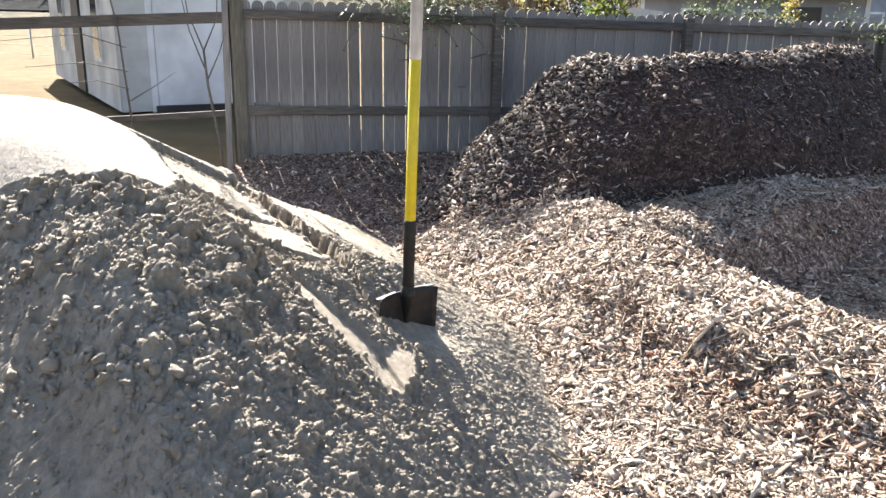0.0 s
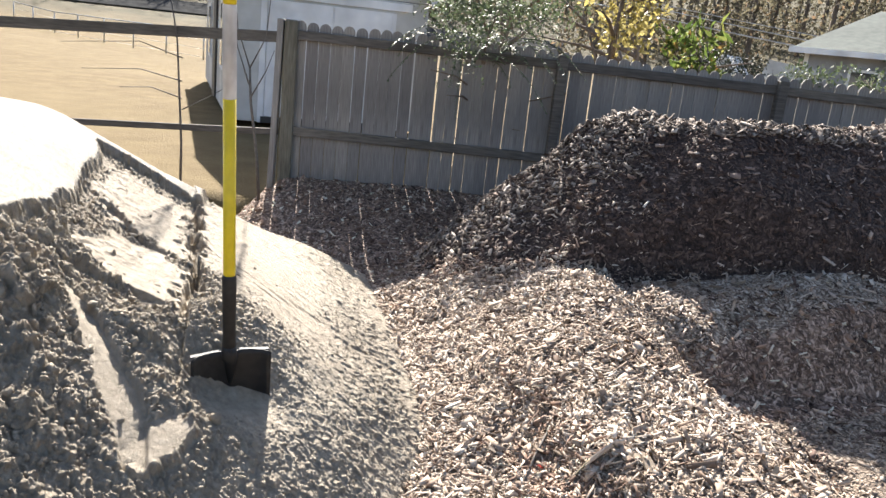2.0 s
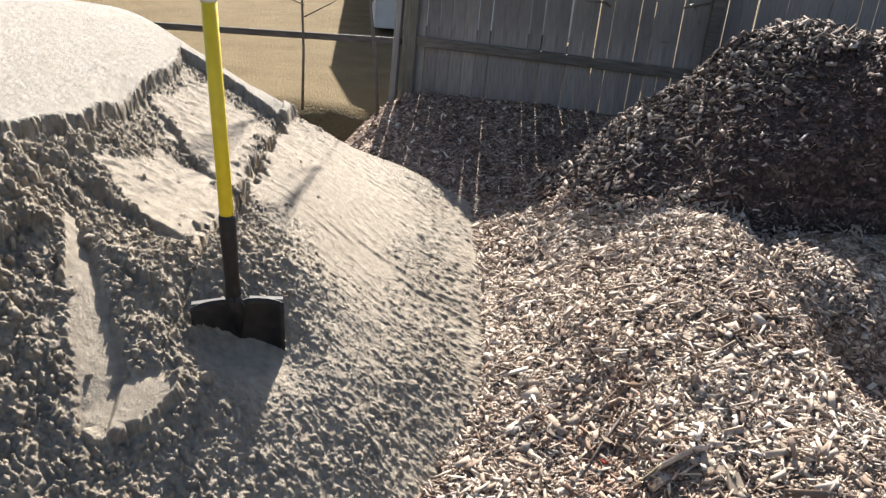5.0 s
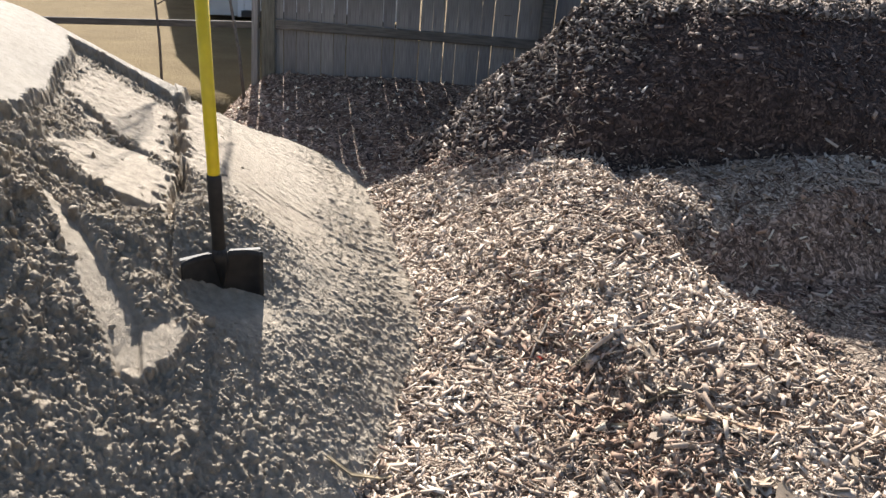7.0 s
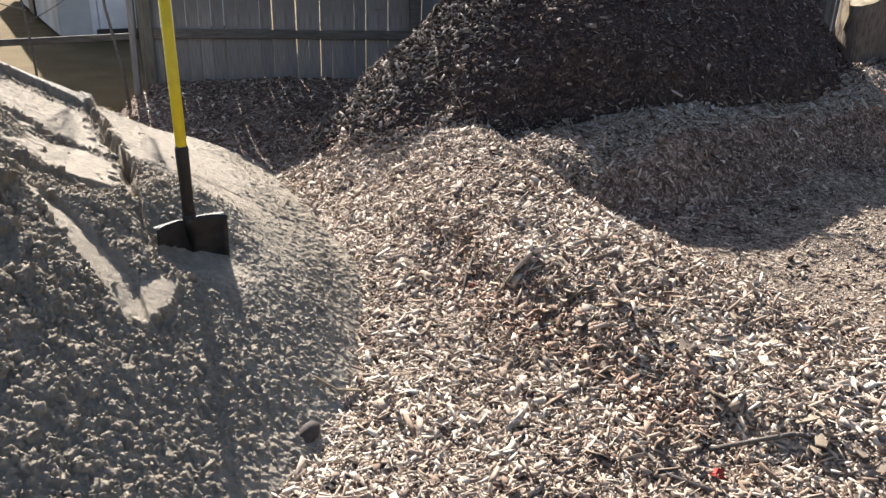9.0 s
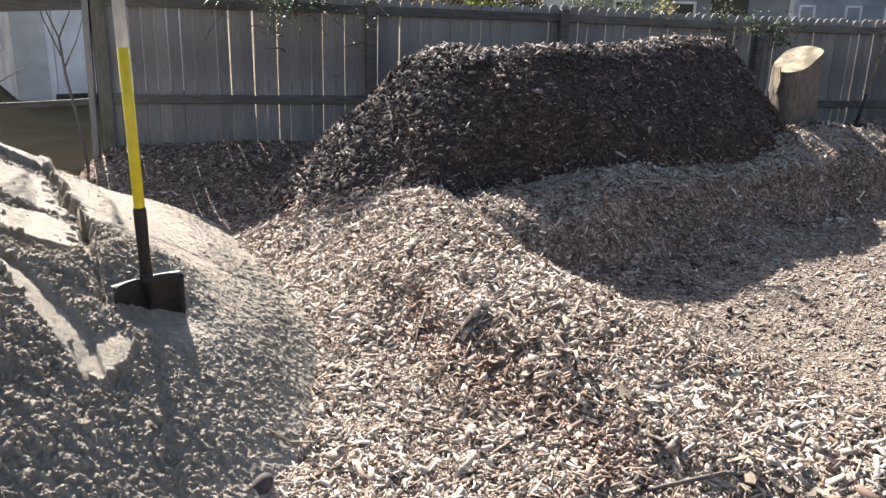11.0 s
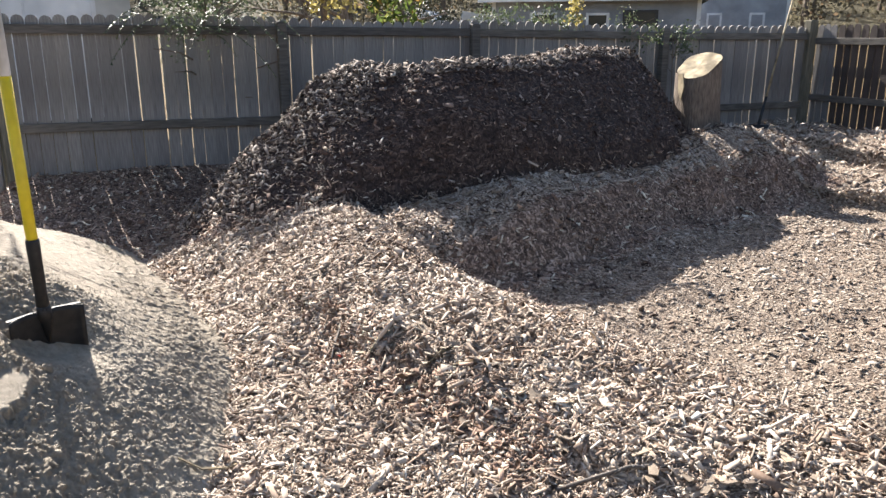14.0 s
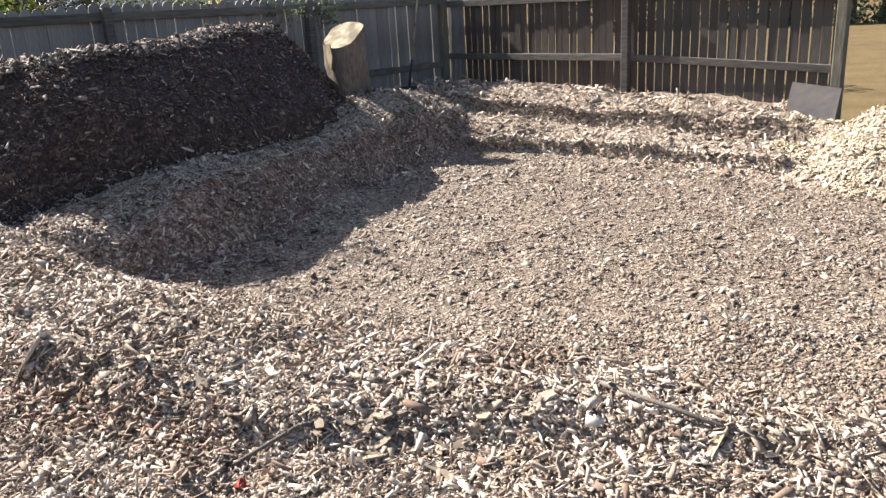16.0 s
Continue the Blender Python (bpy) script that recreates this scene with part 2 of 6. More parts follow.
LEAF_BRIGHT = per_island("bright green leaves", [(0.0, (0.048, 0.08, 0.02)), (0.6, (0.12, 0.168, 0.04)), (0.9, (0.216, 0.24, 0.072)), (1.0, (0.32, 0.128, 0.048))], 0.65, 0.25, 0.5)
LEAF_YELLOW = per_island("yellow autumn leaves", [(0.0, (0.255, 0.221, 0.085)), (0.6, (0.442, 0.365, 0.111)), (1.0, (0.51, 0.451, 0.204))], 0.5, 0.3, 0.5)
LEAF_OLIVE = per_island("far woodland", [(0.0, (0.078, 0.072, 0.051)), (0.5, (0.132, 0.12, 0.081)), (0.8, (0.18, 0.162, 0.108)), (1.0, (0.216, 0.144, 0.09))], 0.8, 0.2, 0.5)
STONE = grained("dark stone", (0.045, 0.036, 0.034), (0.085, 0.068, 0.062), 30, 0.8, None, 0.3, 0.002, 0.3)
LEAF_RED = grained("red leaf", (0.30, 0.025, 0.02), (0.45, 0.06, 0.035), 60, 0.6, None, 0.2, 0.001, 0.3)
LEAF_TAN = grained("tan leaf", (0.40, 0.24, 0.14), (0.52, 0.34, 0.22), 60, 0.7, None, 0.2, 0.001, 0.3)
ROAD_GREY = grained("asphalt", (0.045, 0.045, 0.045), (0.075, 0.075, 0.075), 6, 1.0, None, 0.2, 0.005, 0.0)
GALV = grained("galvanised pipe", (0.42, 0.43, 0.43), (0.56, 0.57, 0.57), 12, 0.45, None, 0.05, 0.001, 0.5, 0, 3, 0.7)
CAR_RED = grained("red car paint", (0.10, 0.014, 0.016), (0.14, 0.02, 0.022), 3, 0.3, None, 0.02, 0.001, 0.5, 0, 1, 0.2, 0.1)
RUBBER = grained("tyre rubber", (0.015, 0.015, 0.015), (0.03, 0.03, 0.03), 20, 0.8)
TARP = grained("grey canvas cover", (0.50, 0.50, 0.50), (0.62, 0.62, 0.61), 5, 0.7, None, 0.2, 0.005, 0.3)


def glass_material():
    m, nt, b = material("window glass", 0.08, 0, 0.6)
    b.inputs["Base Color"].default_value = (0.03, 0.035, 0.04, 1)
    return m


GLASS = glass_material()

# ---- shape of the ground: yard axes u (along the back fence) and v (away from it) ----
FX, FY = -5.90, 3.37          # end post of the back fence
AX, AY = 0.490, 0.872         # direction of the back fence
FENCE_LONG, FENCE_SHORT = 9.10, 5.13


def to_uv(x, y):
    return (x - FX) * AX + (y - FY) * AY, (x - FX) * AY - (y - FY) * AX


def to_xy(u, v):
    return FX + u * AX + v * AY, FY + u * AY - v * AX


def step(a, b, x):
    k = np.clip((x - a) / (b - a), 0.0, 1.0)
    return k * k * (3 - 2 * k)


def lattice(ix, iy, seed):
    n = (ix.astype(np.int64) * 374761393 + iy.astype(np.int64) * 668265263 + seed * 974634777) & 0xFFFFFFFF
    n = ((n ^ (n >> 13)) * 1274126177) & 0xFFFFFFFF
    return ((n ^ (n >> 16)) & 0xFFFF) / 65535.0


def value_noise(x, y, seed=0):
    x, y = np.asarray(x, float), np.asarray(y, float)
    ix, iy = np.floor(x), np.floor(y)
    fx, fy = x - ix, y - iy
    fx, fy = fx * fx * (3 - 2 * fx), fy * fy * (3 - 2 * fy)
    a, b = lattice(ix, iy, seed), lattice(ix + 1, iy, seed)
    c, d = lattice(ix, iy + 1, seed), lattice(ix + 1, iy + 1, seed)
    return (a + (b - a) * fx) * (1 - fy) + (c + (d - c) * fx) * fy - 0.5


def fbm(x, y, scale, octaves=4, seed=0):
    total, amp = 0.0, 1.0
    for k in range(octaves):
        total = total + amp * value_noise(x * scale, y * scale, seed + 17 * k)
        scale, amp = scale * 2.03, amp * 0.5
    return total


def near_line(x, y, line):
    """Distance from a polyline, the third value carried along it, and the side (positive: to the left of its way)."""
    best, val, side = np.full(np.shape(x), 1e9), np.zeros(np.shape(x)), np.zeros(np.shape(x))
    for (x0, y0, a0), (x1, y1, a1) in zip(line, line[1:]):
        dx, dy = x1 - x0, y1 - y0
        t = np.clip(((x - x0) * dx + (y - y0) * dy) / (dx * dx + dy * dy), 0, 1)
        ex, ey = x - x0 - t * dx, y - y0 - t * dy
        d = np.hypot(ex, ey)
        m = d < best
        best = np.where(m, d, best)
        val = np.where(m, a0 + (a1 - a0) * t, val)
        side = np.where(m, dx * ey - dy * ex, side)
    return best, val, np.sign(side) * best


BERM = ((-2.9, 4.25, 0.48), (-2.4, 4.0, 0.57), (-1.9, 3.72, 0.55), (-1.3, 3.5, 0.49), (-0.6, 3.4, 0.44), (0.1, 3.3, 0.38), (0.8, 3.22, 0.34),
        (1.6, 3.05, 0.32), (2.4, 2.7, 0.30), (3.4, 2.2, 0.28))
CUT = ((-2.2, 3.05, 0.0), (-1.75, 2.98, 0.05), (-1.3, 2.88, 0.08), (-0.9, 2.80, 0.09), (-0.45, 2.70, 0.07), (0.05, 2.64, 0.05), (0.6, 2.70, 0.045), (1.2, 2.81, 0.055), (1.8, 2.74, 0.05), (2.6, 2.5, 0.03))
CREST = ((2.55, 1.58, 1.49), (3.3, 1.88, 1.53), (4.2, 1.62, 1.56), (5.0, 1.22, 1.63), (5.7, 0.95, 1.60))

LIP_U, LIP_V = (2.0, 2.9, 3.6, 4.2, 5.05, 6.2, 7.0, 7.6), (3.5, 3.27, 3.0, 2.75, 2.36, 2.0, 1.9, 1.8)
HEAP_X, HEAP_Y = 3.55, 7.65


def step_edges(x, y, v):
    """Where the two low steps before the short fence stand, counted along the back fence."""
    e1 = np.interp(v, (1.6, 2.2, 2.5, 2.9, 3.5, 4.4, 5.4), (6.75, 7.0, 7.2, 7.42, 7.56, 7.68, 7.70)) + 0.024 * fbm(x, y, 1.1, 2, 9) + 0.03 * fbm(x, y, 4.0, 2, 18)
    e2 = np.interp(v, (0.0, 1.0, 1.8, 2.5, 4.0, 5.0), (7.3, 7.72, 7.92, 8.05, 8.20, 8.20)) + 0.024 * fbm(x, y, 1.1, 2, 9) + 0.03 * fbm(x, y, 4.0, 2, 19)
    return e1, e2


def chips_height(x, y, fine=True, with_mound=True):
    x, y = np.asarray(x, float), np.asarray(y, float)
    u, v = to_uv(x, y)
    h = 0.15 + 0.03 * fbm(x, y, 0.9, 2, 5)
    # bank along the back fence, and the low valley in front of it
    h = h + 0.33 * np.exp(-(np.maximum(v, 0) / 0.95) ** 2) * step(-1.6, 0.3, u)
    h = h + 0.12 * np.exp(-((u - 1.75) / 0.5) ** 2 - ((v - 1.9) / 0.7) ** 2)
    # long berm across the yard
    d, zr, side = near_line(x, y, BERM)
    h = h + np.maximum(zr - h, 0) * np.exp(-(d / np.where(side < 0, 0.74, 0.52)) ** 2)
    # small cut face along the near side of the berm
    _, w, side0 = near_line(x, y, CUT)
    w = 0.95 * w
    h = h + w * step(-0.05, 0.07, side0 + 0.12 * fbm(x, y, 3.5, 3, 15)) * step(0.75, 0.1, side0) - 0.03 * step(-0.35, -0.02, side0) * step(0.02, -0.02, side0) * np.minimum(1, w * 9)
    # the dug-out floor beyond the berm
    edge = 0.12 * fbm(x, y, 1.1, 2, 9)
    lip = np.interp(u, LIP_U, LIP_V)
    dug = step(7.75, 7.55, u) * step(0.12, 0.75, side + 0.5 * edge) * step(2.3, 2.7, u) * step(-0.25, 0.05, v - lip)
    h = h + (-0.005 + 0.11 * step(3.6, 5.0, u) + (0.04 + 0.11 * step(5.6, 4.4, u)) * np.exp(-np.maximum(v - lip - 0.5, 0) / 0.9) + 0.02 * fbm(x, y, 1.3, 2, 3) - h) * dug
    # the shelf at the foot of the mound, and the bank down from it
    deep = lip - v + 0.7 * edge
    shelf = 0.55 + 0.40 * np.clip(deep, 0, 0.35) - 0.22 * np.clip(deep - 0.6, 0, 0.6) - 1.25 * np.maximum(-deep, 0) - 0.10 * step(7.1, 7.6, u)
    shelf = shelf - 0.16 * step(4.0, 2.6, u) - 0.5 * step(2.7, 1.9, u) - 1.6 * np.maximum(u - 7.45, 0) + 0.05 * fbm(x, y, 2.6, 2, 13)
    shelf = shelf + 0.10 * np.exp(-((u - 6.55) / 0.45) ** 2 - ((v - 1.42) / 0.42) ** 2)
    h = np.maximum(h, shelf)
    # two low steps up to the short fence
    ridge = 0.04 * fbm(x, y, 2.4, 2, 14)
    e1, e2 = step_edges(x, y, v)
    tread = np.interp(v, (1.5, 2.6, 5.0), (0.33, 0.26, 0.22)) + ridge
    far = (tread + 0.12 * np.clip((u - e1) / 0.5, 0, 1) - 0.07 * step(0.25, 0.0, e2 - u)) * step(-0.045, 0.055, u - e1) + (0.19 + ridge) * step(-0.045, 0.055, u - e2) + np.interp(v, (0.5, 1.5, 2.5, 3.5, 5.0), (0.02, 0.03, 0.05, 0.04, 0.02)) * step(0.0, 0.5, u - e2)
    far = np.where(u > e1 - 0.03, far, -1)
    h = np.maximum(h, far * step(7.6, 6.2, v) + (step(7.6, 6.2, v) - 1))
    # pale heap at the end of the short fence
    px, py = x - HEAP_X, y - HEAP_Y
    h = np.maximum(h, 0.60 - 0.66 * np.maximum(np.hypot(px, py * 0.85) - 0.32, 0) + 0.05 * fbm(x, y, 2.1, 2, 8))
    # the long dark mound
    d, zc, side2 = near_line(u, v, CREST)
    rough = 0.10 * fbm(x, y, 1.6, 3, 21)
    slope = np.where(u < 2.6, 1.12, np.where(u > 5.65, 1.7, 1.08))
    mound = zc + 0.06 - slope * (np.sqrt(d * d + 0.05) - 0.10) + rough * np.minimum(1, d + 0.3)
    # its near end runs out in a gentler spur
    spur = 1.51 - 0.40 * np.maximum(2.8 - u, 0) - 0.75 * np.maximum(2.33 - u, 0) - np.where(v > 1.52, 0.78, 1.0) * (np.sqrt((v - 1.52) ** 2 + 0.03) - 0.13) + 0.7 * rough
    mound = mound + (spur - mound) * step(3.05, 2.55, u) * step(1.75, 2.25, u) * step(1.0, 1.4, v)
    mound = mound - 3.0 * np.maximum(v - np.minimum(lip - 0.25, 2.42), 0) - np.where(u < 2.6, 0.3, 2.0) * np.maximum(d - 1.25, 0)
    k = 14.0
    if with_mound:
        h = np.log(np.exp(k * np.clip(h, -2, 3)) + np.exp(k * np.clip(mound, -2, 3))) / k
    if fine:
        h = h + 0.030 * fbm(x, y, 5.0, 3, 31)
    # beyond the fences the chips end
    gone = np.maximum(step(-0.02, -0.30, v) * step(-0.4, 0.0, u), step(9.12, 9.4, u - 0.05 * v) * step(6.0, 4.6, v))
    gone = np.maximum(gone, np.maximum(step(0.1, -1.0, u) * step(1.9, 0.8, v), step(8.3, 9.3, u) * step(4.9, 5.4, v)))
    gone = np.maximum(gone, np.maximum(step(6.9, 8.2, v) * step(4.5, 6.5, u), np.maximum(step(4.2, 5.4, x), step(-2.0, -3.2, y))))
    gone = np.maximum(gone, step(-2.0, -3.2, u))
    return h * (1 - gone) - 0.35 * gone


# ---- sand ----
SCARP = ((-2.05, -0.6, 0), (-2.24, 0.1, 0), (-2.28, 0.52, 0), (-2.12, 0.75, 0), (-2.10, 1.0, 0), (-2.33, 1.17, 0), (-2.62, 1.25, 0), (-2.84, 1.34, 0), (-3.25, 1.43, 0),
         (-3.55, 1.53, 0), (-3.82, 1.53, 0), (-3.76, 1.72, 0), (-3.64, 1.92, 0), (-3.60, 2.06, 0), (-3.85, 2.16, 0), (-4.8, 2.3, 0))
CRACK = ((-3.66, 2.06, 0.03), (-3.38, 2.02, 0.08), (-2.92, 1.89, 0.09), (-2.53, 1.78, 0.10), (-2.31, 1.75, 0.12), (-2.03, 1.66, 0.09), (-1.82, 1.59, 0.05))
STRIPE = ((-1.86, 1.20, 0.012), (-1.62, 1.245, 0.04), (-1.36, 1.30, 0.055), (-1.19, 1.295, 0.03))
HOOK = ((-1.21, 1.305, 0.045), (-1.27, 1.37, 0.062), (-1.33, 1.45, 0.04))
# broken slabs of crust: outline, and below it the edge from which the sand has dropped (with its depth)
SLABS = (((-3.60, 1.57), (-3.42, 2.00), (-2.35, 1.74), (-2.72, 1.52), (-3.0, 1.43)),
         ((-2.22, 1.22), (-2.62, 1.46), (-2.55, 1.68), (-2.2, 1.69), (-1.88, 1.58), (-1.98, 1.38)),
         ((-1.86, 1.26), (-1.80, 1.37), (-1.68, 1.53), (-1.62, 1.51), (-1.67, 1.39), (-1.77, 1.25)))
LEDGES = (((-3.05, 1.38, 0.0), (-2.85, 1.50, 0.035), (-2.62, 1.58, 0.035), (-2.45, 1.70, 0.0)),
          ((-2.18, 1.18, 0.0), (-2.12, 1.24, 0.025), (-2.02, 1.33, 0.036), (-1.94, 1.45, 0.034), (-1.87, 1.56, 0.0)),
          ((-1.82, 1.21, 0.0), (-1.76, 1.27, 0.025), (-1.66, 1.39, 0.036), (-1.60, 1.52, 0.0)))


def sand_base(x, y):
    px, py, qx, qy = -0.974, 0.58, -4.248, 1.554
    dx, dy = qx - px, qy - py
    t = np.clip(((x - px) * dx + (y - py) * dy) / (dx * dx + dy * dy), -0.16, 1)
    d = np.hypot(x - px - t * dx, y - py - t * dy)
    # steeper on the side that faces away from the fence
    steep = 0.826 + 0.13 * step(0.2, -0.8, (x - px) * dy - (y - py) * dx)
    cone = 0.59 + 1.958 * t - steep * (np.sqrt(d * d + 0.307) - 0.554)
    top = 1.262 - 0.154 * (x + 3) - 0.527 * (y - 1)
    k = 14.0
    crown = 1.335 - 0.13 * np.minimum(x + 3.3, 0) ** 2 - 0.15 * np.maximum(0.8 - y, 0)
    top = -np.log(np.exp(-k * np.clip(top, -3, 5)) + np.exp(-k * np.clip(crown, -3, 5))) / k
    h = -np.log(np.exp(-k * np.clip(cone, -3, 5)) + np.exp(-k * np.clip(top, -3, 5))) / k
    # behind the ridge the heap falls away
    back = np.interp(y, (0.0, 1.0, 1.4, 1.6, 1.9, 2.5, 3.0), (-4.5, -4.2, -4.0, -3.88, -3.76, -3.80, -3.8)) - x
    # the dug nose is an even slope
    nose = 0.467 - 0.617 * (x + 1.1) - 0.384 * (y - 1.4)
    h = h + (nose - h) * step(-1.95, -1.32, x - 0.25 * (y - 1.2)) * step(0.35, 0.75, y) * step(2.3, 1.95, y)
    return h - 1.1 * (np.sqrt(np.maximum(back, 0) ** 2 + 0.01) - 0.1)


def inside(x, y, outline):
    """Distance inside a polygon that runs round any way (positive within)."""
    cx, cy = sum(p[0] for p in outline) / len(outline), sum(p[1] for p in outline) / len(outline)
    best = np.full(np.shape(x), 9.0)
    for (x0, y0), (x1, y1) in zip(outline, outline[1:] + outline[:1]):
        nx, ny = y0 - y1, x1 - x0
        n = math.hypot(nx, ny) * (1 if (cx - x0) * nx + (cy - y0) * ny > 0 else -1)
        best = np.minimum(best, ((x - x0) * nx + (y - y0) * ny) / n)
    return best


def past_scarp(x, y):
    """Distance from the edge of the crust: negative on the crust, positive on the dug side."""
    ring = [(p[0], p[1]) for p in SCARP] + [(-7.0, 2.4), (-7.0, -3.0), (-2.0, -3.0)]
    odd = np.zeros(np.shape(x), bool)
    for (x0, y0), (x1, y1) in zip(ring, ring[1:] + ring[:1]):
        if y0 != y1:
            odd ^= ((y0 > y) != (y1 > y)) & (x < (x1 - x0) * (y - y0) / (y1 - y0) + x0)
    return np.where(odd, -1.0, 1.0) * near_line(x, y, SCARP)[0]


def flank_slab(x, y, wob):
    sc = near_line(x, y, CRACK)[2]
    return step(0.0, 0.03, sc) * step(2.62, 2.25, y + 0.30 * (x + 2.9) + 2.0 * wob) * step(-2.0, -2.35, x - 0.5 * (y - 1.9) + 2 * wob) * step(-3.9, -3.6, x)


def sand_smooth(x, y):
    """1 where the sand is smooth (the crusted top, broken slabs, spade cuts), 0 where it is cloddy."""
    s = past_scarp(x, y)
    wob = 0.10 * fbm(x, y, 7.0, 3, 41)
    m = step(0.02, -0.02, s + wob * 0.25)
    for outline in SLABS:
        m = np.maximum(m, step(-0.012, 0.012, inside(x, y, outline) - 0.012 + 0.95 * wob))
    for line in (STRIPE, HOOK):
        d, w, _ = near_line(x, y, line)
        m = np.maximum(m, step(1.15, 0.85, (d + 0.12 * wob) / (w + 1e-6)))
    return np.maximum(m, flank_slab(x, y, wob) * 0.9)


def cells(x, y, scale, seed):
    """The nearest of jittered seeds: how far it is (in cells), how far the second, and a number of its own."""
    x, y = np.asarray(x, float) * scale, np.asarray(y, float) * scale
    ix, iy = np.floor(x), np.floor(y)
    best, second, own = np.full(np.shape(x), 9.0), np.full(np.shape(x), 9.0), np.zeros(np.shape(x))
    for i in (-1, 0, 1):
        for j in (-1, 0, 1):
            jx, jy = ix + i, iy + j
            d = np.hypot(jx + 0.1 + 0.8 * lattice(jx, jy, seed) - x, jy + 0.1 + 0.8 * lattice(jx, jy, seed + 5) - y)
            m = d < best
            second = np.where(m, best, np.minimum(second, d))
            own = np.where(m, lattice(jx, jy, seed + 9), own)
            best = np.where(m, d, best)
    return best, second, own


def lumps(x, y, scale, seed, share):
    """Rounded lumps with crevices between them; only a share of the cells carry one."""
    d, _, own = cells(x, y, scale, seed)
    size = np.clip((own - 1 + share) / share, 0, 1)
    return np.sqrt(np.maximum(0, 1 - (d / (0.35 + 0.3 * size)) ** 2)) * (0.35 + 0.65 * size) * (own > 1 - share)


def clods(x, y, h):
    """Relief of the dug, cloddy sand: coarse towards the top, crumbly lower down, fine on the far flank."""
    rough = 1 - sand_smooth(x, y)
    wx, wy = x + 0.030 * fbm(x, y, 16.0, 3, 58), y + 0.030 * fbm(x, y, 16.0, 3, 59)
    vx, vy = x + 0.016 * fbm(x, y, 45.0, 3, 63), y + 0.016 * fbm(x, y, 45.0, 3, 64)
    high = (0.35 * step(0.40, 0.6, h) + 0.65 * step(0.65, 0.88, h)) * step(1.45, 1.05, y)
    flank = step(1.5, 1.95, y + 0.25 * (x + 1.2)) * (0.35 + 0.65 * step(0.30, 0.50, h))
    c = 0.044 * high * lumps(wx, wy, 11.0, 50, 0.68) + 0.018 * (0.2 + 0.8 * high) * lumps(wx + 3.1, wy, 17.0, 51, 0.5)
    c = c + (1 - 0.85 * flank) * (0.0080 * lumps(vx, vy + 1.7, 31.0, 52, 0.45) + 0.0115 * lumps(vx + 0.7, vy, 55.0, 54, 0.55))
    c = c + (1 - 0.6 * flank) * (0.0085 * lumps(vx, vy + 0.3, 82.0, 56, 0.6) + 0.0058 * lumps(vx + 0.4, vy, 115.0, 66, 0.6))
    c = c + (1 - 0.7 * flank) * (0.010 * fbm(x, y, 6.0, 2, 57) + 0.006 * fbm(x, y, 22.0, 2, 67))
    c = c * (1 - 0.95 * np.exp(-((x + 1.50) / 0.16) ** 2 - ((y - 1.69) / 0.15) ** 4))
    return rough * (0.3 + 0.7 * step(0.1, 0.35, h)) * (0.65 + 0.35 * step(0.4, 0.75, y)) * (c - 0.007 * (1 - flank))


